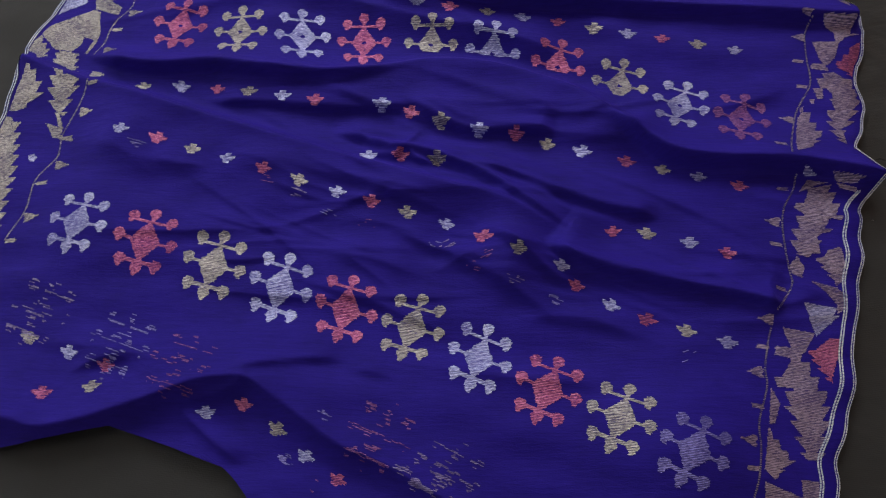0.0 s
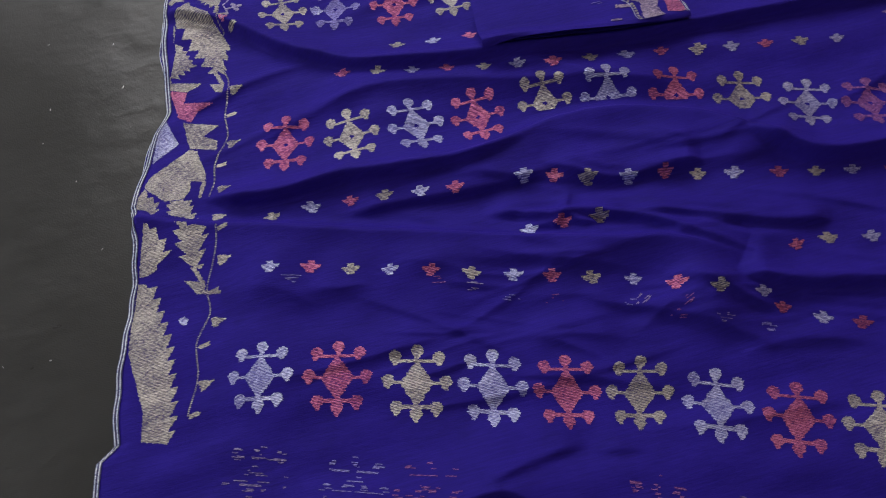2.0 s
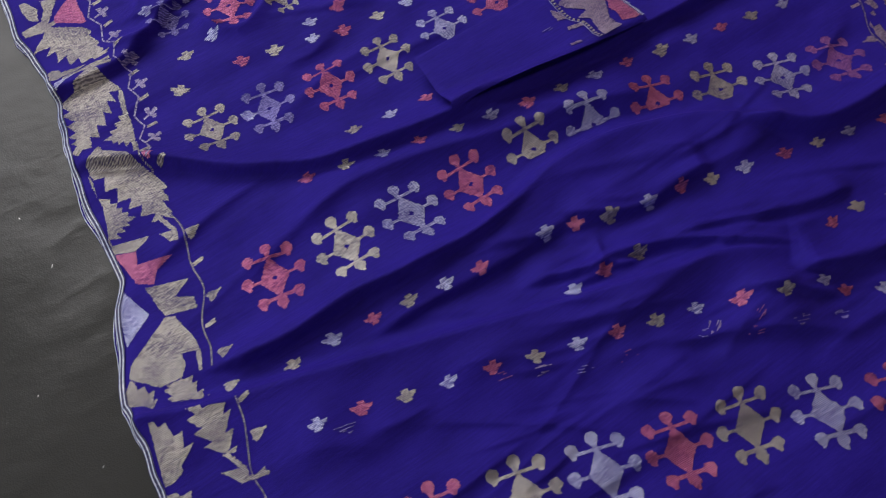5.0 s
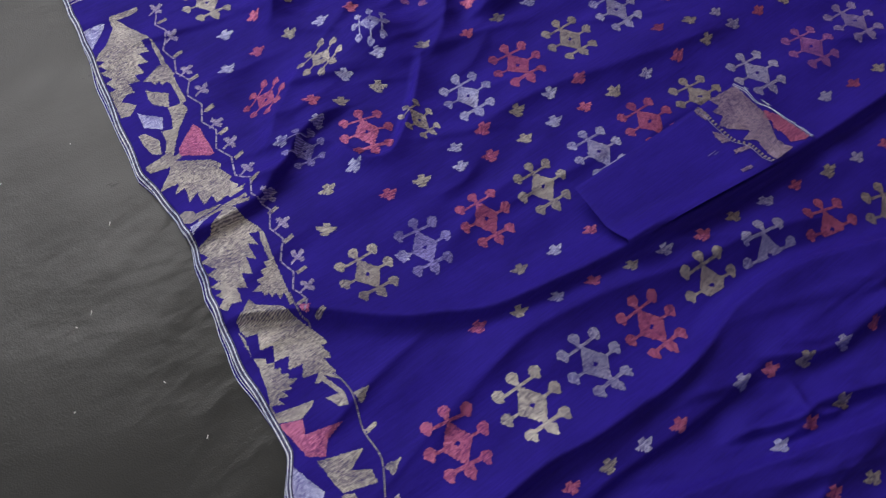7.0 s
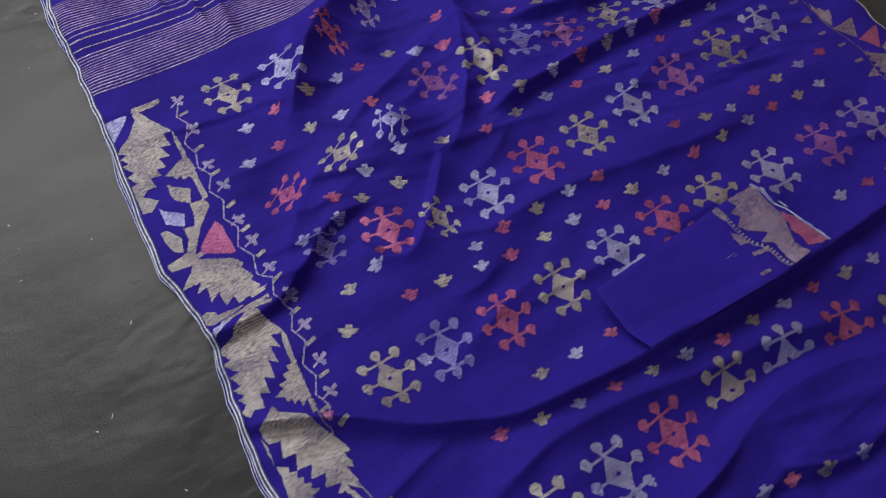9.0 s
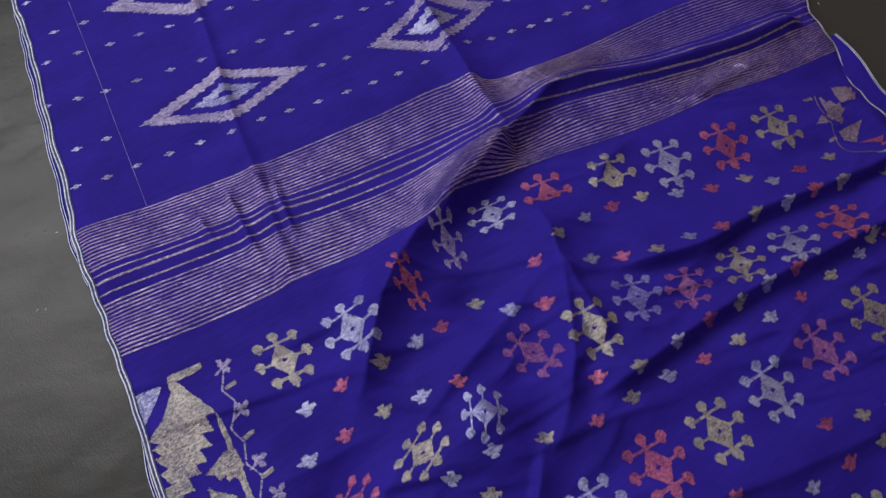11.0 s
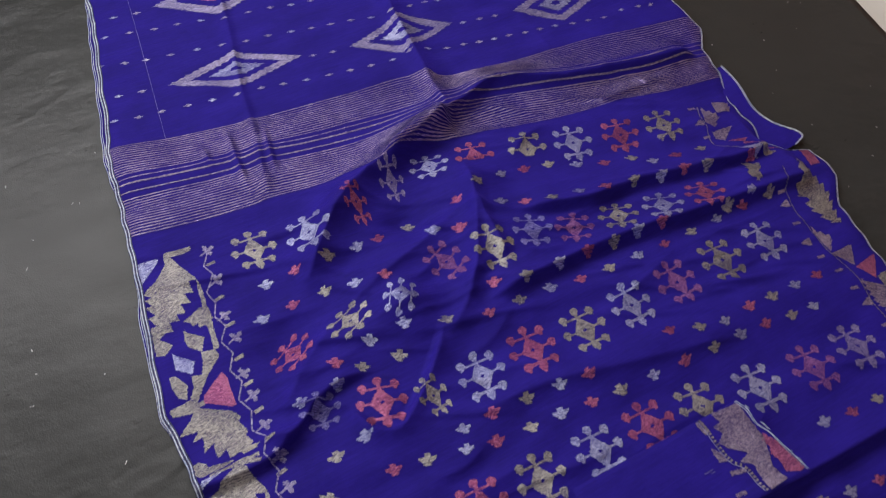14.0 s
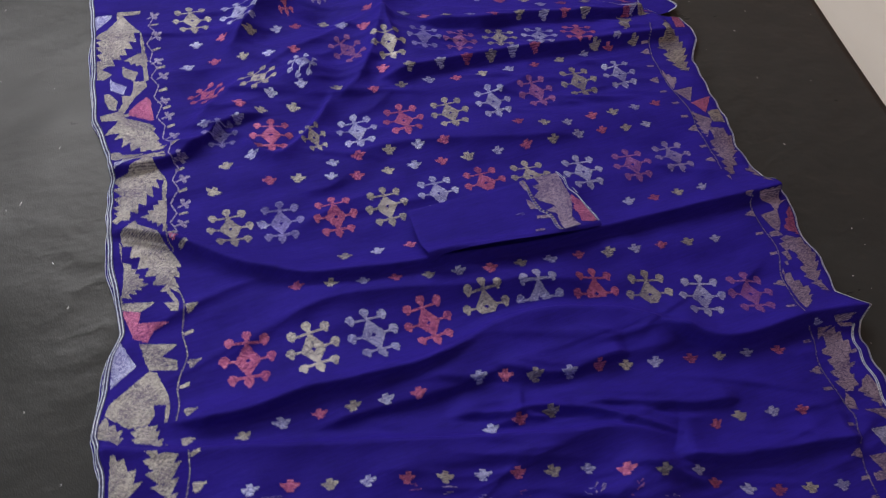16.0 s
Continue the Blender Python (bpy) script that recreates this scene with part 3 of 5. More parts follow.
def filled(points, teeth, cell=0.0013):
    """Cells of a many-cornered shape in the plan; teeth: which sides are saw-edged (l, r, b for both)."""
    p = np.array(points, float)
    lo, hi = p.min(0) - 0.008, p.max(0) + 0.008
    a, b = np.meshgrid(np.arange(lo[0], hi[0], cell), np.arange(lo[1], hi[1], cell))
    mid = p.mean(0)[0]
    tall = hi[1] - lo[1]
    tooth = 0.019 if tall > 0.09 else 0.012
    saw = -0.62 * tooth * (((hi[1] - b) / tooth) % 1.0)
    x = a + np.random.uniform(-0.6, 0.6, (a.shape[0], 1)) * cell
    if teeth in ("r", "b"):
        x = np.where(a > mid, x - saw, x)
    if teeth in ("l", "b"):
        x = np.where(a <= mid, x + saw, x)
    inside = np.zeros(a.shape, bool)
    for (x0, y0), (x1, y1) in zip(p, np.roll(p, -1, 0)):
        if y0 != y1:
            inside ^= ((b < y0) != (b < y1)) & (x < x0 + (b - y0) * (x1 - x0) / (y1 - y0))
    corner, quads = {}, []
    for i, j in zip(*np.nonzero(inside)):
        quads.append([corner.setdefault(k, len(corner)) for k in ((i, j), (i, j + 1), (i + 1, j + 1), (i + 1, j))])
    pts = np.array([(lo[0] + (j - 0.5) * cell, lo[1] + (i - 0.5) * cell) for i, j in corner]).reshape(-1, 2)
    return pts, quads


def border_motif(colour, points, teeth):
    words = {"khaki": "dull gold", "silver": "silver-white", "pink": "pink", "mauve": "mauve-gold"}
    pts, quads = filled(points, teeth)
    room = (pts[:, 0] > left_x(pts[:, 1]) + 0.009) & (pts[:, 0] < right_x(pts[:, 1]) - 0.007)
    quads = [q for q in quads if room[q].all()]
    if quads:
        laid("border_motif", pts, quads, THREADS[colour], words[colour] + " saw-edged woven border shape")


def ribbon(name, line, width, mat, label="", above=0.0008, gaps=None, surface=None, parent=None):
    """A narrow band along a line in the plan; gaps: (dash, space) lengths."""
    line = np.asarray(line, float)
    d = np.gradient(line, axis=0)
    d /= np.linalg.norm(d, axis=1)[:, None] + 1e-9
    side = np.c_[-d[:, 1], d[:, 0]] * width / 2
    xy = np.stack([line - side, line + side], 1).reshape(-1, 2)
    faces = [(2 * i, 2 * i + 2, 2 * i + 3, 2 * i + 1) for i in range(len(line) - 1) if not gaps or i % (gaps[0] + gaps[1]) < gaps[0]]
    return laid(name, xy, faces, mat, label, above, parent, surface)


def vine(points, whole=False):
    line = curve(points, 0.0013)
    if whole:
        line = line + np.c_[0.006 * (2 / math.pi) * np.arcsin(np.sin(np.arange(len(line)) * 0.0013 * 2 * math.pi / 0.05)), np.zeros(len(line))]
    ribbon("vine", line, 0.0026, PALE if whole else KHAKI, "dull gold vine line" if whole else "beaded dull gold vine line", 0.0007, (7, 1) if whole else (1, 1))


def vine_buds(kind, side, places):
    for x, y in places:
        if kind == "bar":
            pattern = cells(lambda a, b: (np.abs(b) < 0.0027) & (np.abs(a) < 0.0085), 0.013, 0.005, 0.0016)
        elif kind == "sprig":
            pattern = cells(lambda a, b: (np.abs(b) < 0.0016) & (np.abs(a + 0.005) < 0.006) | blob(a, b, 0.0065, 0, 0.0042, 0.003) | blob(a, b, 0.0005, 0.0052, 0.0032, 0.0038) | blob(a, b, 0.0005, -0.0052, 0.0032, 0.0038) | blob(a, b, 0, 0, 0.0035, 0.0035), 0.012, 0.011, 0.0013)
        else:
            pattern = cells(lambda a, b: (np.abs(b) < 0.0085 - 0.45 * np.maximum(0, side * a + 0.004)) & (np.abs(a) < 0.0085) | (np.abs(b) < 0.0022) & (side * a > 0) & (side * a < 0.014), 0.016, 0.011, 0.0016)
        # right-hand buds take the mauve thread, dimmer light put into their colour
        set_down("vine_" + ("leaf" if kind == "bar" else "bud"), pattern, x, y, (0.3 if kind == "sprig" else 0.12 if side > 0 else -0.15) + random.uniform(-0.1, 0.1), PALE if kind == "sprig" else KHAKI if side > 0 else MAUVE, "dull gold woven vine leaf", 0, 1.2 if kind == "sprig" else 0.9)


def diamond(points, colour):
    """An open saw-edged lozenge with a small one inside, itself pierced; corners left, far, right, near."""
    p = np.array(points, float)
    mid = p.mean(0)
    ax = (p[2] - p[0]) / 2
    ay = (p[1] - p[3]) / 2
    la, lb = np.linalg.norm(ax), np.linalg.norm(ay)

    def level(a, b):
        return np.abs(a) / la + np.abs(b) / lb

    def steps(v, d):
        return d * ((v / 0.0054) % 1.0 - 0.5)
    for name, lo, hi, mat, label in (("lozenge_frame", 0.66, 0.98, PALE, "pale mauve saw-edged lozenge frame"), ("lozenge_heart", 0.13, 0.4, SILVER if colour == 0 else PINK, "small pierced lozenge heart")):
        pts, quads = cells(lambda a, b: (level(a + steps(b, 0.009), b) < hi) & (level(a + steps(b, 0.009), b) > lo), la + 0.01, lb + 0.01, 0.0018)
        if quads:
            laid(name, mid + np.outer(pts[:, 0], ax / la) + np.outer(pts[:, 1], ay / lb), quads, mat, label)


# ---- woven motifs ----
flower_row("large", 0, [(-0.009, 0.404), (0.089, 0.377), (0.188, 0.343), (0.283, 0.311), (0.374, 0.28), (0.464, 0.254), (0.553, 0.212), (0.64, 0.169), (0.727, 0.131), (0.81, 0.089)], dim=(9,), size=1.03)
flower_row("large", 1, [(0.086, 0.753), (0.186, 0.733), (0.284, 0.725), (0.379, 0.719), (0.484, 0.713), (0.579, 0.696), (0.679, 0.671), (0.771, 0.637), (0.857, 0.599), (0.943, 0.572)], cuts={4: -1.2, 5: -0.3, 6: -0.6, 7: -2.0}, dim=(9,), size=0.98)
flower_row("large", 2, [(0.127, 0.998), (0.211, 0.986), (0.306, 0.971), (0.401, 0.962), (0.5, 0.956), (0.593, 0.949)], dim=(1,), size=0.92)
flower_row("large", 2, [(0.683, 0.936), (0.788, 0.916), (0.892, 0.9), (0.985, 0.893)], dim=(2, 3), size=0.92)
flower_row("large", 0, [(0.165, 1.208), (0.252, 1.177), (0.326, 1.151), (0.41, 1.144), (0.506, 1.144), (0.601, 1.133), (0.697, 1.133), (0.796, 1.132), (0.897, 1.13), (0.995, 1.125)], shapes={0: (0.8, 0.6, 0.2), 2: (0.6, 0.8, 0.3)}, dim=(0, 7), size=0.92)
flower_row("large", 1, [(0.169, 1.318), (0.271, 1.323), (0.359, 1.318), (0.465, 1.35), (0.545, 1.328), (0.625, 1.33), (0.696, 1.302), (0.783, 1.287), (0.87, 1.268), (0.957, 1.253)], shapes={0: (1.05, 0.6, 0.45), 1: (1.05, 0.6, 0.45), 2: (0.95, 0.65, 0.85), 3: (0.8, 0.9, 0.3), 4: (0.95, 1, 0), 5: (0.9, 0.8, -0.2), 6: (0.95, 0.7, -0.2), 7: (0.95, 0.65, -0.2), 8: (1, 0.7, -0.2), 9: (1, 0.7, -0.2)}, dim=(3, 5, 6), size=0.92)
flower_row("large", 2, [(0.191, 1.523), (0.284, 1.506), (0.38, 1.518), (0.464, 1.544), (0.543, 1.546), (0.63, 1.525), (0.729, 1.497), (0.817, 1.471), (0.912, 1.446), (1.005, 1.427)], cuts={5: -0.6, 6: -1.7}, shapes={2: (0.55, 1, -0.15), 3: (0.6, 1, -0.2), 4: (1, 0.6, 0)}, dim=(3,), size=0.9)
flower_row("small", 0, [(0.032, 0.551), (0.086, 0.539), (0.139, 0.521), (0.192, 0.506), (0.246, 0.489), (0.299, 0.47), (0.354, 0.454), (0.404, 0.437), (0.455, 0.42), (0.51, 0.404), (0.56, 0.38), (0.607, 0.355), (0.666, 0.337)])
flower_row("small", 1, [(0.685, 0.312), None, (0.73, 0.284), (0.776, 0.264), (0.826, 0.248), (0.878, 0.232)])
flower_row("small", 0, [(0.396, 0.513), (0.443, 0.51), (0.495, 0.504)])
flower_row("small", 1, [(0.74, 0.39), (0.787, 0.388), (0.844, 0.374), (0.894, 0.358)])
flower_row("small", 2, [(0.046, 0.637), (0.104, 0.637), (0.161, 0.63), (0.211, 0.622), (0.263, 0.614), (0.313, 0.606)])
flower_row("small", 0, [(0.413, 0.597), (0.456, 0.586), (0.501, 0.569), (0.557, 0.554), (0.611, 0.547), (0.656, 0.533), (0.706, 0.52), (0.77, 0.505), (0.82, 0.491), (0.87, 0.479), (0.925, 0.463)])
flower_row("small", 1, [(0.196, 0.852), (0.249, 0.835), (0.302, 0.821), (0.355, 0.81), (0.41, 0.796), (0.461, 0.785), (0.514, 0.77), (0.572, 0.765), (0.627, 0.755), (0.682, 0.748), (0.737, 0.735), (0.789, 0.726), (0.841, 0.717), (0.895, 0.707), (0.95, 0.696)])
flower_row("small", 2, [(0.292, 0.883), (0.349, 0.877), (0.408, 0.871)])
flower_row("small", 0, [(0.836, 0.824), (0.886, 0.814), (0.938, 0.81), (0.992, 0.806)])
flower_row("small", 2, [(0.156, 1.136), (0.205, 1.142)])
flower_row("small", 2, [(0.12, 1.086), (0.182, 0.992)])
flower_row("small", 1, [(0.219, 1.079), (0.269, 1.069), (0.327, 1.055), (0.374, 1.045), (0.432, 1.038), (0.483, 1.034), (0.536, 1.026), (0.588, 1.02), (0.65, 1.015), (0.71, 1.01), (0.767, 1.005), (0.824, 1.003), (0.877, 0.998), (0.929, 0.989), (0.975, 0.984)])
flower_row("small", 0, [(0.34, 1.084), (0.39, 1.083), (0.449, 1.078), (0.506, 1.072), (0.555, 1.064), None, None, (0.716, 1.063), (0.765, 1.044), (0.814, 1.033), (0.873, 1.036), (0.921, 1.032), (0.974, 1.03), (1.024, 1.027)])
flower_row("small", 1, [(0.477, 1.232), (0.536, 1.23), (0.594, 1.225), (0.65, 1.215), (0.706, 1.209), (0.769, 1.208), (0.829, 1.206), (0.891, 1.205), (0.952, 1.205), (1.013, 1.204), (1.074, 1.201)])
flower_row("small", 1, [(0.512, 1.275), (0.561, 1.255), (0.629, 1.253), (0.689, 1.252), (0.744, 1.247), (0.794, 1.246), (0.844, 1.24)])
flower_row("small", 1, [(0.217, 1.266), (0.252, 1.243)])
flower_row("small", 0, [(0.282, 1.277), None, (0.312, 1.235)])
flower_row("small", 0, [(0.143, 1.229), None, None, (0.205, 1.234)])
flower_row("small", 0, [(0.342, 1.275), None, (0.407, 1.252)])
flower_row("small", 0, [(0.182, 1.451), (0.233, 1.451), (0.29, 1.446), (0.345, 1.447), (0.385, 1.446), (0.447, 1.451), (0.472, 1.412), (0.514, 1.392)])
flower_row("small", 0, [(0.151, 1.394), (0.204, 1.396), (0.26, 1.394), (0.309, 1.382), (0.358, 1.37)])
flower_row("small", 1, [(0.544, 1.45), (0.593, 1.463), (0.65, 1.468), (0.698, 1.462), (0.746, 1.451)])
flower_row("small", 0, [(0.61, 1.409), (0.649, 1.389), (0.691, 1.368), (0.743, 1.358), (0.791, 1.343), (0.851, 1.334), (0.907, 1.321), (0.955, 1.315), (0.999, 1.301)])
flower_row("small", 0, [(0.203, 0.14), (0.25, 0.15), (0.296, 0.119), (0.334, 0.086), (0.377, 0.057)])
flower_row("small", 2, [(-0.046, 0.239), (0.013, 0.218), (0.067, 0.199)])
flower_row("small", 1, [(-0.009, 0.163), (0.054, 0.171)])
flower_row("small", 2, [(0.982, 1.214), (1.037, 1.219), (1.103, 1.284)])
flower_row("small", 0, [(0.793, 1.426), (0.84, 1.403), (0.892, 1.387), (0.921, 1.36), (0.971, 1.352), (1.026, 1.343)])
flower_row("large", 2, [(-0.04, 0.275), (0.079, 0.227), (0.167, 0.198)], dim=range(20))
flower_row("large", 1, [(0.426, 0.108), (0.51, 0.064)], dim=range(20))
flower_row("small", 0, [(0.357, 0.132), (0.396, 0.087), (0.459, 0.065), (0.31, 0.081), (0.351, 0.049)], dim=range(20))
flower_row("small", 0, [(0.058, 0.53), (0.251, 0.47), (0.296, 0.453), (0.341, 0.421), (0.398, 0.403)], dim=range(20))
flower_row("small", 0, [(0.496, 0.369), (0.548, 0.336), (0.603, 0.316), (0.659, 0.292)], dim=range(20))
flower_row("small", 0, [(0.822, 0.211), (0.563, 0.35), (0.513, 0.372)], dim=range(20))
cross_row([(0.076, 1.906), (0.118, 1.897), (0.161, 1.893), (0.209, 1.886), (0.255, 1.88), (0.302, 1.87), (0.35, 1.867), (0.392, 1.858), (0.437, 1.849), (0.483, 1.841), (0.526, 1.834), (0.569, 1.828), (0.616, 1.824), (0.655, 1.825)])
cross_row([(0.696, 1.821), (0.735, 1.809), (0.772, 1.803), (0.805, 1.795), (0.839, 1.789), (0.872, 1.784), (0.909, 1.776), (0.944, 1.772), (0.98, 1.766), (1.021, 1.756), (1.057, 1.75), (1.094, 1.742)])
cross_row([(0.102, 1.962), (0.145, 1.957), (0.477, 1.907), (0.517, 1.898), (0.804, 1.859), (0.841, 1.853), (0.875, 1.846), (1.145, 1.811), (1.191, 1.799), (1.23, 1.786), (1.267, 1.78)])
cross_row([(0.096, 2.059), (0.14, 2.046), (0.18, 2.038), (0.227, 2.031), (0.278, 2.023), (0.326, 2.014), (0.374, 2.002), (0.42, 1.998), (0.466, 1.989), (0.508, 1.98), (0.549, 1.973), (0.593, 1.967), (0.635, 1.956), (0.676, 1.946), (0.726, 1.953), (0.762, 1.95), (0.79, 1.942), (0.827, 1.939), (0.857, 1.93), (0.89, 1.92), (0.929, 1.921), (0.966, 1.908), (1.005, 1.904)])
cross_row([(0.128, 2.135), (0.175, 2.127), (0.223, 2.117), (0.269, 2.112), (0.315, 2.103), (0.361, 2.085), (0.413, 2.087), (0.46, 2.081), (0.503, 2.072), (0.546, 2.066), (0.588, 2.054), (0.631, 2.046), (0.668, 2.026), (0.713, 2.015), (0.761, 2.019), (0.803, 2.017), (0.843, 2.018), (0.875, 2.01), (0.905, 1.998), (0.936, 1.987), (0.966, 1.978), (0.998, 1.974), (1.035, 1.972), (1.088, 1.96)])
cross_row([(0.161, 2.183), (0.207, 2.177)])
cross_row([(0.148, 2.26), (0.191, 2.251), (0.237, 2.246), (0.284, 2.242), (0.332, 2.238), (0.468, 2.216), (0.512, 2.211), (0.554, 2.201), (0.6, 2.197), (0.645, 2.187)])
cross_row([(1.145, 1.746), (1.188, 1.739), (1.218, 1.732), (1.224, 1.853), (1.236, 1.902)])
diamond([(0.185, 1.953), (0.345, 1.984), (0.454, 1.917), (0.32, 1.883)], 0)
diamond([(0.235, 2.181), (0.392, 2.231), (0.504, 2.149), (0.363, 2.105)], 1)
diamond([(0.549, 1.895), (0.699, 1.94), (0.777, 1.863), (0.651, 1.834)], 0)
diamond([(0.593, 2.123), (0.736, 2.176), (0.843, 2.086), (0.7, 2.042)], 1)
diamond([(0.917, 1.843), (1.043, 1.884), (1.124, 1.807), (1.01, 1.772)], 0)
diamond([(0.974, 2.084), (1.101, 2.125), (1.203, 2.052), (1.037, 2.001)], 1)
EDGE_TOP = [(0.054, 1.835), (0.151, 1.822), (0.303, 1.803), (0.478, 1.785), (0.598, 1.777), (0.657, 1.763), (0.684, 1.742), (0.804, 1.717), (1.026, 1.701), (1.139, 1.679), (1.265, 1.662)]
EDGE_MID = [(0.028, 1.743), (0.132, 1.731), (0.236, 1.716), (0.272, 1.716), (0.388, 1.693), (0.516, 1.677), (0.592, 1.669), (0.627, 1.662), (0.675, 1.668), (0.762, 1.669), (0.907, 1.617), (1.047, 1.58), (1.214, 1.561)]
EDGE_LOW = [(0.016, 1.641), (0.119, 1.623), (0.221, 1.611), (0.264, 1.611), (0.372, 1.594), (0.443, 1.583), (0.484, 1.584), (0.559, 1.591), (0.622, 1.586), (0.717, 1.566), (0.855, 1.538), (0.974, 1.522), (1.091, 1.497), (1.19, 1.483)]
BAND2 = [(0.127, 2.334), (0.251, 2.304), (0.391, 2.28), (0.615, 2.248)]
border_motif("khaki", [(-0.157, 0.587), (-0.13, 0.576), (-0.125, 0.54), (-0.12, 0.512), (-0.116, 0.486), (-0.118, 0.448), (-0.12, 0.41), (-0.124, 0.382), (-0.136, 0.35), (-0.176, 0.364), (-0.169, 0.4), (-0.174, 0.443), (-0.18, 0.49), (-0.175, 0.521)], "r")
border_motif("silver", [(-0.107, 0.519), (-0.099, 0.52), (-0.094, 0.515), (-0.097, 0.508), (-0.103, 0.507), (-0.107, 0.513)], "")
border_motif("khaki", [(-0.133, 0.669), (-0.118, 0.661), (-0.104, 0.639), (-0.101, 0.619), (-0.11, 0.61), (-0.13, 0.598), (-0.143, 0.594), (-0.154, 0.596), (-0.143, 0.636)], "r")
border_motif("khaki", [(-0.092, 0.657), (-0.039, 0.637), (-0.048, 0.62), (-0.054, 0.602), (-0.061, 0.583), (-0.089, 0.59), (-0.093, 0.612), (-0.095, 0.634)], "b")
border_motif("khaki", [(-0.079, 0.589), (-0.072, 0.586), (-0.063, 0.562), (-0.065, 0.55), (-0.043, 0.542), (-0.044, 0.538), (-0.077, 0.548), (-0.091, 0.572), (-0.07, 0.564)], "")
border_motif("khaki", [(-0.061, 0.838), (-0.007, 0.817), (-0.034, 0.805), (-0.014, 0.791), (-0.017, 0.774), (-0.057, 0.789), (-0.059, 0.807)], "")
border_motif("silver", [(-0.095, 0.856), (-0.087, 0.851), (-0.073, 0.802), (-0.116, 0.778), (-0.108, 0.814)], "")
border_motif("khaki", [(-0.057, 0.787), (-0.047, 0.781), (-0.039, 0.74), (-0.041, 0.715), (-0.05, 0.695), (-0.054, 0.697), (-0.045, 0.724), (-0.062, 0.73), (-0.064, 0.713), (-0.076, 0.701), (-0.103, 0.705), (-0.131, 0.737), (-0.121, 0.752)], "")
border_motif("khaki", [(-0.102, 0.703), (-0.061, 0.696), (-0.063, 0.679), (-0.056, 0.661), (-0.103, 0.678)], "b")
border_motif("khaki", [(-0.131, 0.735), (-0.11, 0.705), (-0.114, 0.683), (-0.156, 0.713)], "r")
border_motif("khaki", [(0.057, 1.586), (0.101, 1.58), (0.098, 1.572), (0.064, 1.574), (0.087, 1.51), (0.074, 1.512), (0.073, 1.492), (0.059, 1.497), (0.064, 1.477), (0.048, 1.482), (0.05, 1.464), (0.036, 1.468), (0.037, 1.454), (0.021, 1.459), (0.022, 1.441), (0.009, 1.444), (-0.002, 1.437), (0.013, 1.417), (-0.003, 1.403), (-0.016, 1.41), (-0.011, 1.443), (-0.008, 1.463), (0.002, 1.462), (-0.005, 1.482), (0.007, 1.482), (-0.003, 1.501), (0.009, 1.499), (0.001, 1.512), (0.011, 1.513), (0.002, 1.523), (0.028, 1.538), (0.051, 1.565), (0.054, 1.577)], "")
border_motif("silver", [(0.012, 1.586), (0.045, 1.579), (0.042, 1.574), (0.004, 1.542), (0.006, 1.556)], "")
border_motif("khaki", [(0.087, 1.51), (0.088, 1.494), (0.074, 1.378), (0.065, 1.377), (0.082, 1.496)], "")
border_motif("khaki", [(0.084, 1.459), (0.072, 1.463), (0.058, 1.457), (0.04, 1.45), (0.05, 1.443), (0.051, 1.434), (0.059, 1.436), (0.06, 1.427), (0.068, 1.428), (0.071, 1.419), (0.084, 1.435)], "")
border_motif("khaki", [(0.036, 1.435), (0.039, 1.428), (0.06, 1.407), (0.048, 1.383), (0.032, 1.401), (0.031, 1.417)], "")
border_motif("silver", [(0.007, 1.402), (0.011, 1.394), (0.032, 1.373), (0.022, 1.353), (0.002, 1.373), (0.004, 1.387)], "")
border_motif("khaki", [(0.046, 1.383), (0.067, 1.378), (0.068, 1.364), (0.041, 1.341), (0.02, 1.317), (0.009, 1.304), (0.006, 1.319), (0.016, 1.332), (0.019, 1.351), (0.034, 1.346), (0.043, 1.366)], "")
border_motif("khaki", [(-0.011, 1.364), (-0.003, 1.364), (0.009, 1.34), (0.001, 1.319), (-0.01, 1.327), (-0.013, 1.348)], "")
border_motif("pink", [(0.062, 1.337), (0.065, 1.325), (0.061, 1.279), (0.055, 1.278), (0.021, 1.302), (0.024, 1.313), (0.041, 1.325)], "")
border_motif("khaki", [(-0.028, 1.315), (-0.005, 1.315), (0.005, 1.317), (0.011, 1.307), (0.022, 1.307), (0.021, 1.3), (0.009, 1.3), (-0.001, 1.295), (-0.028, 1.303)], "")
border_motif("khaki", [(0.006, 1.302), (0.053, 1.271), (0.06, 1.258), (0.054, 1.254), (0.061, 1.232), (0.055, 1.228), (0.061, 1.211), (0.055, 1.209), (0.068, 1.205), (0.061, 1.203), (0.065, 1.2), (0.051, 1.201), (0.041, 1.2), (0.041, 1.206), (0.023, 1.204), (0.023, 1.22), (0.007, 1.212), (0.01, 1.239), (-0.006, 1.23), (0, 1.256), (-0.016, 1.253), (-0.003, 1.266), (-0.031, 1.271), (-0.006, 1.286)], "")
border_motif("khaki", [(-0.029, 1.219), (-0.02, 1.221), (-0.009, 1.211), (-0.01, 1.204), (-0, 1.205), (0, 1.203), (0.007, 1.203), (0.009, 1.201), (0.016, 1.201), (0.016, 1.199), (0.025, 1.2), (0.025, 1.197), (0.004, 1.194), (-0.016, 1.194), (-0.021, 1.194), (-0.029, 1.201)], "")
border_motif("khaki", [(-0.011, 1.193), (0.038, 1.194), (0.061, 1.193), (0.061, 1.186), (0.049, 1.189), (0.061, 1.182), (0.059, 1.177), (0.04, 1.183), (0.016, 1.189), (-0.011, 1.189)], "")
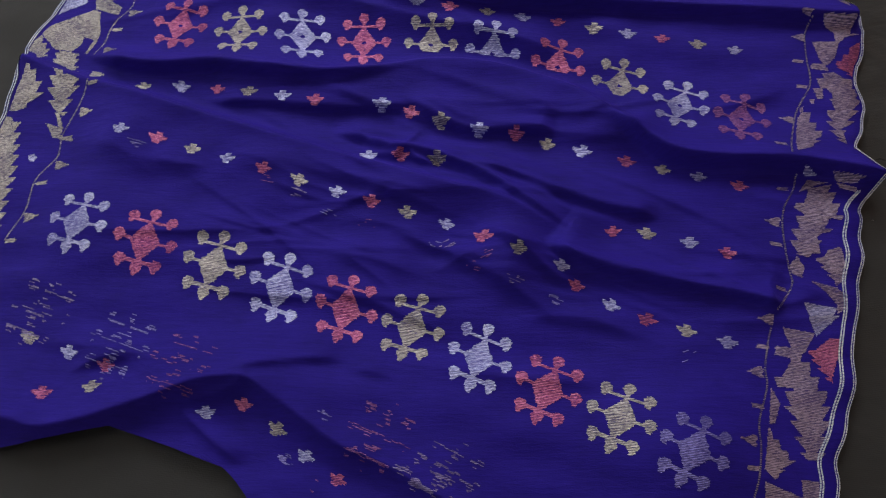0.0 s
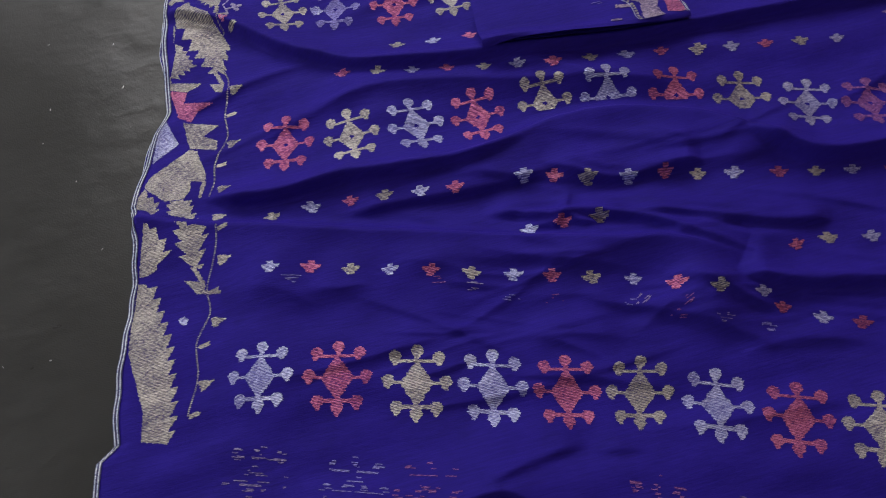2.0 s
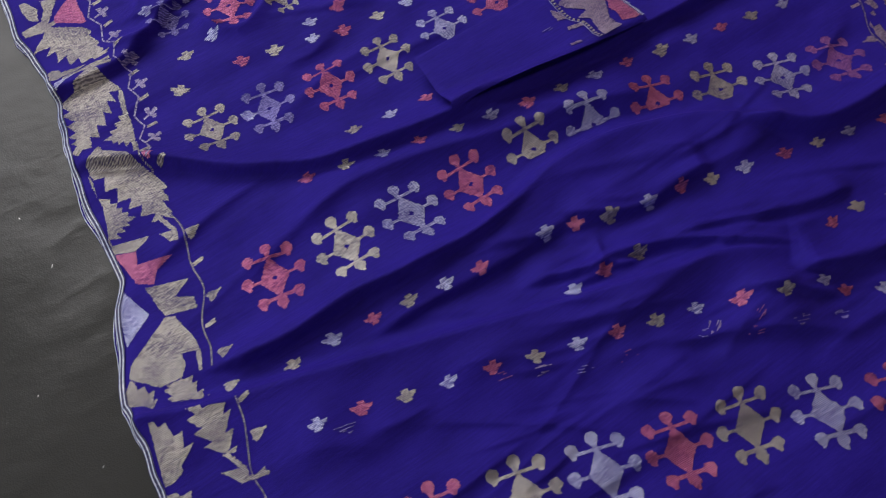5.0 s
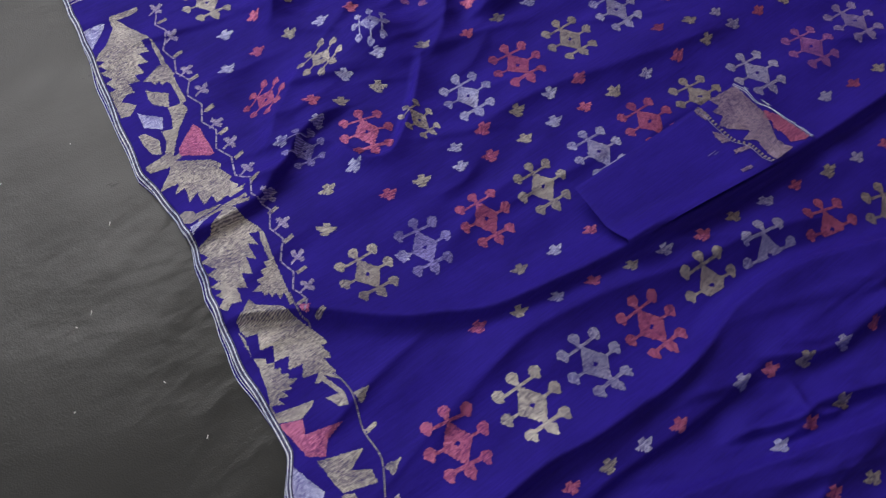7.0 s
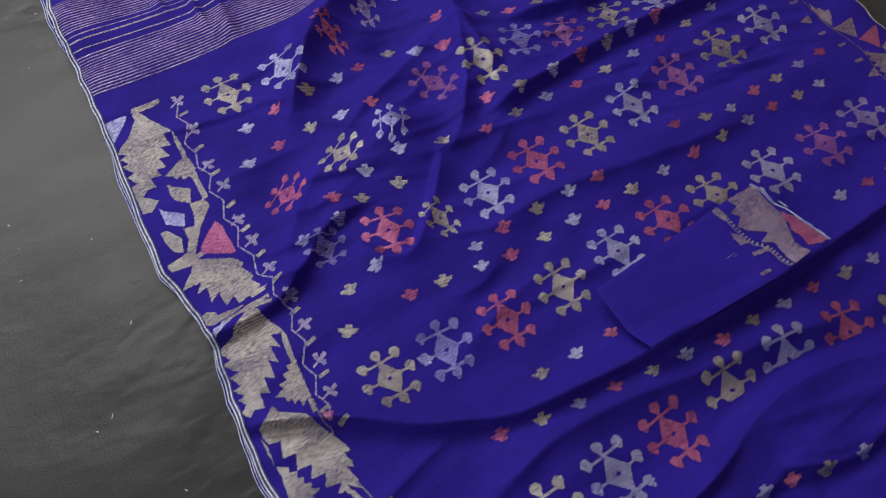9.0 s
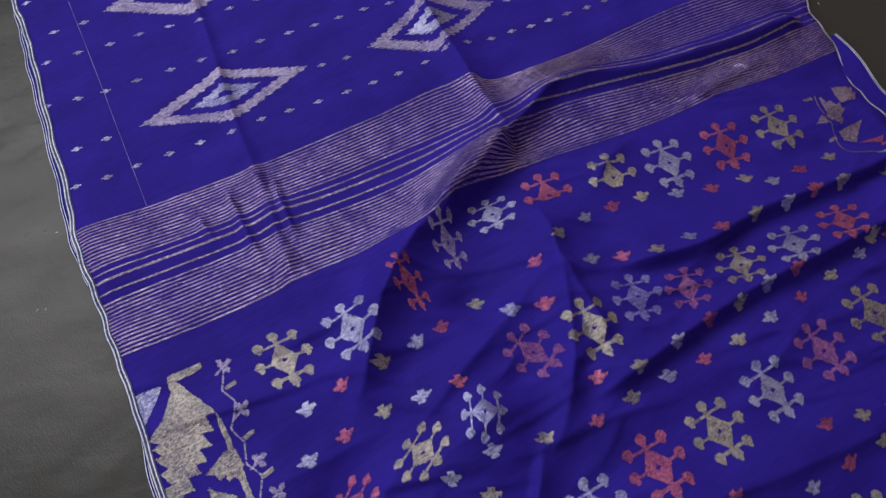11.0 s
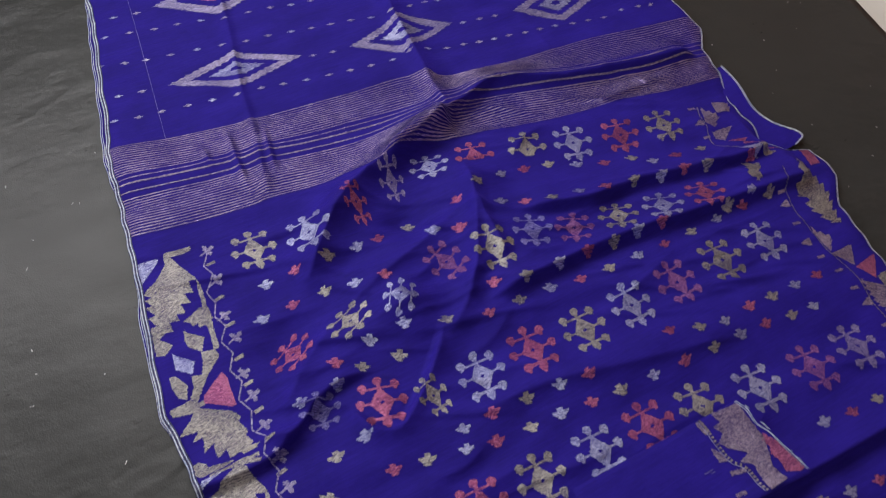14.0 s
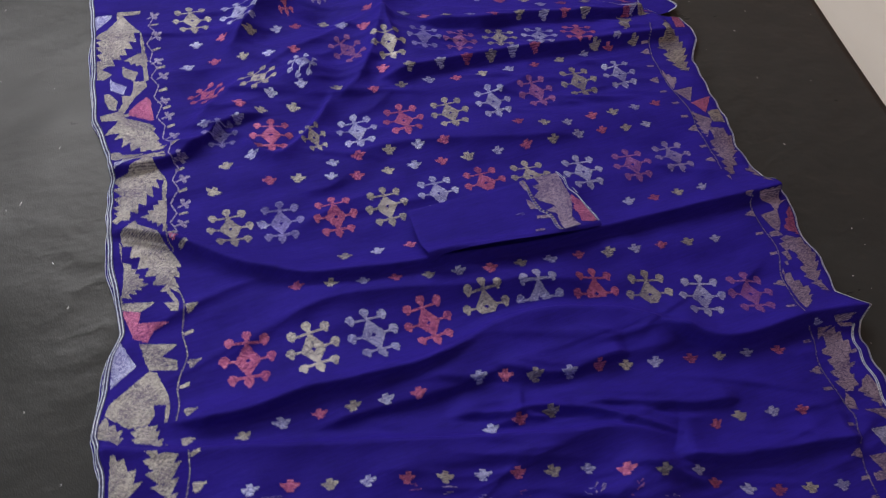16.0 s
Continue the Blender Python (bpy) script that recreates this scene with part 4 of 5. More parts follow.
border_motif("khaki", [(0.03, 1.19), (0.037, 1.183), (0.05, 1.14), (0.046, 1.138), (0.033, 1.144), (0.035, 1.121), (0.024, 1.132), (0.021, 1.103), (0.012, 1.115), (0.006, 1.087), (-0.005, 1.097), (-0.01, 1.073), (-0.021, 1.08), (-0.025, 1.057), (-0.037, 1.063), (-0.046, 1.058), (-0.054, 1.071), (-0.042, 1.076), (-0.048, 1.091), (-0.038, 1.09), (-0.047, 1.108), (-0.034, 1.106), (-0.042, 1.126), (-0.028, 1.124), (-0.041, 1.146), (-0.028, 1.146), (-0.036, 1.167), (-0.009, 1.172)], "")
border_motif("silver", [(-0.025, 1.19), (0.009, 1.191), (-0.003, 1.187), (-0.028, 1.179)], "")
border_motif("khaki", [(0.049, 1.141), (0.051, 1.134), (0.041, 1.096), (0.025, 1.013), (0.02, 1.014), (0.035, 1.098), (0.041, 1.127)], "")
border_motif("khaki", [(0.037, 1.091), (0.027, 1.093), (0.026, 1.085), (0.017, 1.086), (0.016, 1.077), (0.006, 1.076), (0.007, 1.068), (-0.008, 1.063), (0.002, 1.056), (0.002, 1.045), (0.009, 1.049), (0.007, 1.037), (0.015, 1.042), (0.014, 1.029), (0.022, 1.035), (0.025, 1.029), (0.034, 1.064)], "")
border_motif("pink", [(0.029, 1.008), (0.041, 1), (0.034, 0.992), (0.027, 0.998)], "")
border_motif("khaki", [(-0.045, 1.041), (-0.032, 1.042), (-0.016, 1.055), (-0.015, 1.042), (0.011, 1.018), (0.019, 0.995), (0.03, 0.966), (0.032, 0.952), (0.024, 0.954), (0.025, 0.933), (0.017, 0.938), (0.02, 0.914), (0.013, 0.917), (0.018, 0.904), (0.004, 0.92), (0.013, 0.889), (0.009, 0.869), (-0.002, 0.874), (-0.009, 0.894), (0.007, 0.889), (-0.001, 0.915), (-0.012, 0.916), (0.001, 0.926), (-0.018, 0.932), (-0.009, 0.947), (-0.027, 0.951), (-0.016, 0.967), (-0.035, 0.971), (-0.025, 0.989), (-0.042, 0.993), (-0.032, 1.013), (-0.047, 1.019), (-0.048, 1.032)], "")
border_motif("khaki", [(-0.051, 1.032), (-0.049, 1.017), (-0.055, 0.991), (-0.042, 0.981), (-0.045, 0.975), (-0.036, 0.971), (-0.04, 0.963), (-0.033, 0.96), (-0.037, 0.952), (-0.029, 0.947), (-0.032, 0.941), (-0.023, 0.935), (-0.038, 0.933), (-0.035, 0.928), (-0.047, 0.932), (-0.044, 0.923), (-0.057, 0.928), (-0.054, 0.918), (-0.068, 0.926), (-0.07, 0.915), (-0.073, 0.919), (-0.062, 0.944), (-0.055, 0.976), (-0.054, 1.002)], "")
border_motif("khaki", [(-0.073, 0.916), (-0.023, 0.901), (-0.028, 0.896), (-0.048, 0.89), (-0.077, 0.905)], "")
border_motif("pink", [(-0.074, 0.902), (-0.047, 0.889), (-0.054, 0.872), (-0.01, 0.858), (-0.037, 0.851), (-0.049, 0.836), (-0.067, 0.849), (-0.069, 0.867)], "")
# right border: most gold shapes set in mauve, its duller light painted in
border_motif("mauve", [(1.09, 0.753), (1.142, 0.749), (1.133, 0.728), (1.152, 0.73), (1.126, 0.722), (1.115, 0.713), (1.108, 0.714), (1.109, 0.727)], "")
border_motif("mauve", [(1.072, 0.713), (1.114, 0.714), (1.103, 0.685), (1.088, 0.67), (1.081, 0.677)], "")
border_motif("pink", [(1.154, 0.719), (1.141, 0.646), (1.127, 0.647), (1.097, 0.67), (1.111, 0.685), (1.132, 0.705)], "l")
border_motif("mauve", [(1.065, 0.674), (1.086, 0.674), (1.088, 0.659), (1.062, 0.664)], "")
border_motif("mauve", [(1.071, 0.655), (1.1, 0.657), (1.126, 0.643), (1.13, 0.606), (1.105, 0.563), (1.091, 0.55), (1.08, 0.523), (1.064, 0.537), (1.067, 0.58), (1.079, 0.603), (1.078, 0.634), (1.051, 0.6), (1.046, 0.6)], "b")
border_motif("mauve", [(1.045, 0.597), (1.053, 0.569), (1.056, 0.537), (1.034, 0.517), (1.004, 0.505), (1.016, 0.547), (1.027, 0.576)], "r")
border_motif("silver", [(1.015, 0.487), (1.038, 0.478), (1.02, 0.477)], "r")
border_motif("mauve", [(1.007, 0.453), (1.024, 0.473), (1.054, 0.469), (1.033, 0.463)], "r")
border_motif("mauve", [(1.055, 0.478), (1.097, 0.469), (1.087, 0.465), (1.062, 0.469)], "")
border_motif("mauve", [(1.063, 0.468), (1.092, 0.46), (1.089, 0.454), (1.068, 0.46)], "")
border_motif("mauve", [(0.992, 0.428), (1.027, 0.459), (1.061, 0.465), (1.064, 0.409), (1.047, 0.412), (1.045, 0.392), (1.033, 0.389), (1.021, 0.366), (1.001, 0.353), (0.979, 0.361), (0.984, 0.389), (0.999, 0.418)], "b")
border_motif("mauve", [(0.977, 0.342), (0.989, 0.355), (0.997, 0.34), (0.991, 0.323), (0.978, 0.331)], "")
border_motif("mauve", [(1.011, 0.35), (1.031, 0.363), (1.05, 0.369), (1.053, 0.344), (1.051, 0.324), (1.035, 0.312), (1.026, 0.329), (1.018, 0.342)], "l")
border_motif("mauve", [(1.001, 0.32), (1.035, 0.31), (1.048, 0.299), (1.042, 0.28), (1.028, 0.272), (1.031, 0.285), (1.016, 0.306)], "")
border_motif("silver", [(0.986, 0.288), (1.03, 0.281), (1.018, 0.258), (0.995, 0.252)], "")
border_motif("silver", [(0.988, 0.268), (1.031, 0.27), (1.011, 0.255), (0.994, 0.24), (0.992, 0.25)], "")
border_motif("mauve", [(0.952, 0.253), (0.993, 0.245), (0.976, 0.219), (0.957, 0.211), (0.936, 0.216), (0.94, 0.228), (0.96, 0.226)], "")
border_motif("pink", [(1.026, 0.238), (1.02, 0.217), (0.999, 0.176), (0.987, 0.199), (0.977, 0.219), (1.011, 0.237)], "l")
border_motif("mauve", [(0.957, 0.208), (0.976, 0.217), (0.998, 0.159), (0.991, 0.119), (0.977, 0.082), (0.95, 0.082), (0.945, 0.098), (0.941, 0.13), (0.934, 0.152), (0.943, 0.172), (0.925, 0.174), (0.931, 0.189)], "b")
border_motif("mauve", [(0.924, 0.174), (0.932, 0.152), (0.921, 0.127), (0.913, 0.125)], "")
border_motif("mauve", [(0.912, 0.122), (0.94, 0.081), (0.909, 0.058), (0.898, 0.071)], "r")
border_motif("mauve", [(0.943, 0.059), (0.965, 0.057), (0.962, 0.02), (0.942, 0.019)], "")
border_motif("mauve", [(0.896, 0.056), (0.942, 0.038), (0.94, 0.019), (0.893, 0.019)], "")
border_motif("pink", [(1.223, 1.286), (1.25, 1.278), (1.222, 1.212), (1.2, 1.216)], "")
border_motif("khaki", [(1.119, 1.176), (1.192, 1.242), (1.194, 1.179), (1.188, 1.149), (1.155, 1.085), (1.129, 1.101), (1.121, 1.143), (1.133, 1.163)], "b")
border_motif("mauve", [(1.092, 1.109), (1.114, 1.073), (1.086, 1.051), (1.086, 1.09)], "r")
border_motif("mauve", [(1.083, 1.047), (1.131, 1.045), (1.103, 1.009)], "")
border_motif("pink", [(1.101, 1.006), (1.155, 1.011), (1.117, 0.972)], "")
border_motif("khaki", [(1.122, 0.974), (1.155, 0.976), (1.146, 0.937), (1.12, 0.947)], "")
border_motif("mauve", [(1.111, 0.937), (1.131, 0.93), (1.154, 0.891), (1.129, 0.865), (1.079, 0.824), (1.051, 0.8), (1.072, 0.857), (1.078, 0.896)], "b")
border_motif("mauve", [(1.103, 0.813), (1.147, 0.848), (1.164, 0.828), (1.123, 0.765)], "l")
border_motif("mauve", [(1.083, 0.984), (1.122, 0.954), (1.085, 0.916), (1.079, 0.935)], "l")
border_motif("mauve", [(1.137, 1.435), (1.17, 1.421), (1.157, 1.396), (1.122, 1.404)], "r")
border_motif("mauve", [(1.107, 1.434), (1.126, 1.395), (1.091, 1.374), (1.083, 1.394)], "r")
border_motif("mauve", [(1.08, 1.368), (1.126, 1.363), (1.086, 1.338), (1.075, 1.351)], "")
border_motif("pink", [(1.086, 1.335), (1.128, 1.323), (1.104, 1.312), (1.193, 1.277), (1.15, 1.289)], "")
border_motif("silver", [(1.084, 1.307), (1.139, 1.295), (1.117, 1.276), (1.109, 1.293)], "r")
border_motif("khaki", [(1.131, 1.3), (1.166, 1.274), (1.136, 1.272)], "")
border_motif("khaki", [(1.084, 1.283), (1.109, 1.262), (1.063, 1.225), (1.054, 1.245)], "b")
vine([(-0.031, 0.637), (-0.039, 0.604), (-0.061, 0.553), (-0.063, 0.515), (-0.086, 0.477), (-0.091, 0.431), (-0.111, 0.382)])
vine_buds("bud", 1, [(-0.032, 0.586), (-0.055, 0.5), (-0.083, 0.417)])
vine_buds("bar", 1, [(-0.023, 0.631), (-0.053, 0.545), (-0.077, 0.47), (-0.103, 0.38)])
vine([(0.029, 1.031), (0.024, 0.999), (0.027, 0.985), (0.014, 0.966), (0.013, 0.931), (0.02, 0.883), (0.005, 0.836), (0.004, 0.801), (-0.003, 0.782), (-0.023, 0.748), (-0.028, 0.715), (-0.038, 0.691)])
vine_buds("bud", 1, [(0.028, 0.871), (0.009, 0.778), (-0.015, 0.699), (-0.03, 0.658)])
vine_buds("bar", 1, [(0.035, 1.01), (0.019, 0.941), (0.014, 0.832), (-0.013, 0.745)])
vine([(0.118, 1.571), (0.107, 1.506), (0.093, 1.467), (0.093, 1.432), (0.084, 1.374), (0.077, 1.313), (0.071, 1.262), (0.073, 1.21), (0.073, 1.201), (0.071, 1.164), (0.062, 1.116), (0.046, 1.065), (0.04, 1.025), (0.032, 0.996)], True)
vine_buds("sprig", 1, [(0.121, 1.559), (0.114, 1.495), (0.101, 1.429), (0.101, 1.382), (0.088, 1.32), (0.087, 1.28), (0.084, 1.228), (0.085, 1.175), (0.077, 1.129), (0.067, 1.076), (0.053, 1.028)])
vine_buds("bar", 1, [(0.117, 1.532), (0.106, 1.464), (0.103, 1.41), (0.093, 1.348), (0.09, 1.301), (0.086, 1.254), (0.084, 1.203), (0.078, 1.154), (0.071, 1.103), (0.06, 1.055), (0.046, 0.984)])
vine([(1.075, 0.752), (1.062, 0.722), (1.059, 0.677), (1.055, 0.634), (1.026, 0.584), (0.993, 0.499)])
vine_buds("bud", -1, [(1.055, 0.722), (1.011, 0.572)])
vine_buds("bar", -1, [(1.065, 0.756), (1.046, 0.678), (1.042, 0.631), (0.986, 0.521)])
vine([(1.009, 0.481), (1, 0.456), (0.983, 0.429), (0.976, 0.397), (0.974, 0.36), (0.976, 0.334), (0.973, 0.309), (0.946, 0.275)])
vine_buds("bud", -1, [(0.966, 0.407), (0.933, 0.263)])
vine_buds("bar", -1, [(0.986, 0.458), (0.962, 0.372), (0.959, 0.307)])
vine([(0.937, 0.252), (0.921, 0.201), (0.919, 0.174), (0.901, 0.129), (0.897, 0.094), (0.889, 0.06), (0.88, 0.036)])
vine_buds("bud", -1, [(0.909, 0.193), (0.885, 0.105)])
vine_buds("bar", -1, [(0.923, 0.227), (0.902, 0.148), (0.883, 0.071)])
vine([(1.101, 1.437), (1.085, 1.409), (1.077, 1.383), (1.057, 1.335), (1.088, 1.308)])
vine_buds("bud", -1, [(1.071, 1.396)])
vine_buds("bar", -1, [(1.088, 1.438), (1.061, 1.363)])
vine([(1.132, 1.233), (1.109, 1.187), (1.091, 1.122), (1.082, 1.06), (1.087, 0.999), (1.077, 0.942), (1.074, 0.89), (1.056, 0.829)])
vine_buds("bud", -1, [(1.091, 1.17), (1.061, 1.086), (1.069, 0.945), (1.053, 0.86)])
vine_buds("bar", -1, [(1.101, 1.194), (1.075, 1.127), (1.06, 1.051), (1.069, 1.015), (1.065, 0.976), (1.065, 0.899)])


# ---- striped bands ----
def evenly(points, n):
    line = curve(points, 0.004)
    s = np.r_[0, np.cumsum(np.linalg.norm(np.diff(line, axis=0), axis=1))]
    t = np.linspace(0, s[-1], n)
    return np.c_[np.interp(t, s, line[:, 0]), np.interp(t, s, line[:, 1])]


def by_x(points, xs):
    line = curve(points, 0.004)
    order = np.argsort(line[:, 0])
    return np.interp(xs, line[order, 0], line[order, 1])


def stripes(low, high, count, width, mat):
    xs = np.linspace(0, 1, 260)
    for k in range(count):
        f = (k + 0.5) / count
        y = by_x(low, 0.02 + 1.26 * xs) * (1 - f) + by_x(high, 0.02 + 1.26 * xs) * f
        x = left_x(y) + 0.004 + (right_x(y) - left_x(y) - 0.008) * xs
        y = by_x(low, x) * (1 - f) + by_x(high, x) * f
        ribbon("metallic_stripe", np.c_[x, y], width, mat, "fine mauve-gold woven stripe", 0.0006)


def between(one, two, f):
    """A line a share f of the way from one line to the other, at even steps across the cloth."""
    xs = np.linspace(0.02, 1.29, 24)
    return [(x, p * (1 - f) + q * f) for x, p, q in zip(xs, by_x(one, xs), by_x(two, xs))]


stripes(between(EDGE_MID, EDGE_TOP, 0.24), EDGE_TOP, 14, 0.0021, STRIPE)
stripes(between(EDGE_MID, EDGE_TOP, 0.13), between(EDGE_MID, EDGE_TOP, 0.19), 1, 0.002, STRIPE)
stripes(between(EDGE_MID, EDGE_TOP, 0.0), between(EDGE_MID, EDGE_TOP, 0.08), 1, 0.0034, MAUVE)
stripes(between(EDGE_MID, EDGE_LOW, 0.1), between(EDGE_MID, EDGE_LOW, 0.16), 1, 0.0024, MAUVE)
stripes(EDGE_LOW, between(EDGE_MID, EDGE_LOW, 0.23), 15, 0.0021, STRIPE)
BAND2 = [(0.02, BAND2[0][1] + 0.02)] + BAND2 + [(1.4, 2.18)]
stripes(BAND2, [(x, y + 0.18) for x, y in BAND2], 28, 0.0023, STRIPE)

# ---- layers of the saree that peep out under its edge ----
def under_layer(y0, y1, reach, ripple):
    gy = np.arange(y0, y1, 0.01)
    U, YY = np.meshgrid(np.linspace(0, 1, 12), gy)
    s = np.clip((YY - y0) / (y1 - y0), 0, 1)
    XX = left_x(YY) - reach * np.sin(s * 3.14) * (0.75 + 0.25 * np.sin(ripple * s)) + 0.06 * U
    verts, faces = sheet(XX, YY, np.full(XX.shape, MAT_Z + 0.0025) + 0.002 * U)
    mesh_object("under_layer", verts, faces, CLOTH, saree)
    for inset, width in ((0.0012, 0.0013), (0.0044, 0.0013)):
        ribbon("selvedge", np.c_[XX[:, 0] + inset, gy], width, EDGING, "pale blue corded selvedge", 0.001, None, lambda x, y: np.full(np.shape(x), MAT_Z + 0.003))


under_layer(1.72, 2.3, 0.016, 9)
under_layer(1.27, 1.6, 0.007, 12)
under_layer(0.9, 1.19, 0.009, 8)
under_layer(0.6, 0.87, 0.008, 10)

# ---- selvedges ----
ys = np.arange(0.2, 2.76, 0.004)
for inset, width, mat in ((0.0004, 0.001, NAVY), (0.0019, 0.002, EDGING), (0.0044, 0.0028, NAVY), (0.0068, 0.002, EDGING), (0.0089, 0.0018, NAVY)):
    ribbon("selvedge", np.c_[left_x(ys) + inset, ys], width, mat, "pale blue and navy corded selvedge", 0.0012)
ys = np.arange(-0.3, 2.76, 0.004)
for inset, width, mat in ((0.0014, 0.0019, EDGING), (0.0046, 0.0019, EDGING)):
    ribbon("selvedge", np.c_[right_x(ys) - inset, ys], width, mat, "pale blue corded selvedge", 0.0012)
ys = np.arange(-0.2, 0.46, 0.004)
for inset in (0.021, 0.0245):
    ribbon("selvedge", np.c_[right_x(ys) - inset - 0.003 * np.sin(ys * 21), ys], 0.0022, EDGING, "pale blue corded selvedge", 0.0012)


def side_flap(outer):
    """A lower layer that reaches out past the right edge, with its own selvedge."""
    line = evenly(outer, 60)
    inner = np.c_[right_x(line[:, 1]) - 0.03, line[:, 1]]
    u = np.linspace(0, 1, 10)[:, None, None]
    grid = inner * (1 - u) + line * u
    z = MAT_Z + 0.006 + 0.004 * u[..., 0] * (1 + np.sin(np.linspace(0, 9, 60)))[None]
    verts, faces = sheet(grid[..., 0], grid[..., 1], z)
    mesh_object("under_layer", verts, faces, CLOTH, saree)
    for inset in (0.001, 0.0042):
        p = line - np.c_[np.full(60, inset), np.zeros(60)]
        ribbon("selvedge", p, 0.0018, EDGING, "pale blue corded selvedge", 0.0012, None, lambda x, y: np.repeat(z[-1], 2)[:len(x)])


side_flap([(1.236, 1.51), (1.228, 1.446), (1.218, 1.387), (1.226, 1.335), (1.248, 1.295), (1.246, 1.28), (1.222, 1.272)])

# ---- the folded blouse piece lying on the saree ----
blouse = tagged(new("folded_blouse_piece"), "plain blue-violet blouse piece folded into a flat packet on the saree", "folded cloth")
TL, BL, BR, TR = [np.array(p) for p in ((0.425, 0.929), (0.413, 0.812), (0.738, 0.774), (0.727, 0.916))]


def packet(u, v):
    """Plan of the packet: u along it, v from its near to its far edge."""
    return ((1 - u) * (1 - v))[..., None] * BL + (u * (1 - v))[..., None] * BR + (u * v)[..., None] * TR + ((1 - u) * v)[..., None] * TL


def packet_base(u, v):
    p = packet(u, v)
    flat = (1 - u) * (1 - v) * 0.002 + u * (1 - v) * 0.02 + u * v * 0.008 + (1 - u) * v * -0.004
    under = lie(p[..., 0], p[..., 1]) + 0.001
    return np.where(under > flat, under, flat)


def packet_layer(lo, hi, inset):
    n, m = 60, 26
    u, v = np.meshgrid(np.linspace(0, 1, n), np.linspace(0, 1, m))
    u, v = inset[0] + (1 - inset[0] - inset[1]) * u, inset[2] + (1 - inset[2] - inset[3]) * v
    rim = np.minimum(np.minimum(u - inset[0], 1 - inset[1] - u) * 3.4, np.minimum(v - inset[2], 1 - inset[3] - v)) / 0.03
    round_ = np.sqrt(np.clip(1 - (1 - np.clip(rim, 0, 1)) ** 2, 0, 1))
    p, base = packet(u, v), packet_base(u, v)
    puff = 0.0015 * np.sin(5 * u + 1) * np.sin(3 * v)
    mid = (lo + hi) / 2
    top = base + mid + (hi - mid) * round_ + puff
    low = base + mid - (mid - lo) * round_ + puff
    va, fa = sheet(p[..., 0], p[..., 1], top)
    vb, fb = sheet(p[..., 0], p[..., 1], low)
    mesh_object("folded_layer", np.vstack([va, vb]), np.vstack([fa, fb[:, ::-1] + len(va)]), CLOTH, blouse)


packet_layer(0.0, 0.007, (0.05, 0.0, 0.03, 0.0))
packet_layer(0.007, 0.014, (0.04, 0.02, 0.05, 0.0))
packet_layer(0.0143, 0.018, (0.0, 0.01, 0.0, 0.01))


def on_packet(x, y):
    """Height of the packet's top at a place in the plan."""
    want = np.stack([x, y], -1)
    u, v = np.full(np.shape(x), 0.5), np.full(np.shape(x), 0.5)
    for _ in range(8):
        miss = want - packet(u, v)
        e = (1 - v)[..., None] * (BR - BL) + v[..., None] * (TR - TL)
        f = (1 - u)[..., None] * (TL - BL) + u[..., None] * (TR - BR)
        det = e[..., 0] * f[..., 1] - e[..., 1] * f[..., 0]
        u = u + (miss[..., 0] * f[..., 1] - miss[..., 1] * f[..., 0]) / det
        v = v + (e[..., 0] * miss[..., 1] - e[..., 1] * miss[..., 0]) / det
    u, v = np.clip(u, 0, 1), np.clip(v, 0, 1)
    return packet_base(u, v) + 0.018 + 0.0015 * np.sin(5 * u + 1) * np.sin(3 * v)


def packet_motif(colour, corners, teeth=""):
    pts, quads = filled([packet(np.array(u), np.array(v)) for u, v in corners], teeth)
    if quads:
        laid("border_motif", pts, quads, THREADS[colour], "woven border shape on the packet's end", 0.0012, blouse, on_packet)


packet_motif("mauve", [(0.815, 0.985), (0.968, 0.961), (0.954, 0.734), (0.94, 0.507), (0.868, 0.22), (0.874, 0.055), (0.769, 0.02), (0.782, 0.146), (0.804, 0.328), (0.758, 0.405), (0.824, 0.452), (0.759, 0.592), (0.742, 0.684), (0.795, 0.751), (0.771, 0.855), (0.822, 0.862)])
packet_motif("pink", [(0.955, 0.57), (0.978, 0.42), (0.983, 0.08), (0.95, 0.06), (0.9, 0.12), (0.915, 0.257), (0.905, 0.336), (0.93, 0.417), (0.92, 0.489)])
for shape in ([(0.715, 0.985), (0.749, 0.967), (0.748, 0.831), (0.715, 0.811), (0.711, 0.925)], [(0.691, 0.676), (0.722, 0.56), (0.719, 0.472), (0.681, 0.491), (0.681, 0.599)],
              [(0.62, 0.092), (0.675, 0.086), (0.68, 0.129), (0.625, 0.133)], [(0.678, 0.32), (0.753, 0.288), (0.762, 0.33), (0.688, 0.366)]):
    packet_motif("mauve", shape)
pts, quads = broken(filled([packet(np.array(u), np.array(v)) for u, v in ((0.544, 0.4), (0.63, 0.42), (0.63, 0.52), (0.559, 0.5))], ""))
laid("border_motif", pts, quads, VEILED_SHADED[0], "", 0.0012, blouse, on_packet)


def packet_line(points, name, width, mat, gaps=None, above=0.0012):
    ribbon(name, [packet(np.array(u), np.array(v)) for u, v in curve(points, 0.02)], width, mat, "", above, gaps, on_packet, blouse)


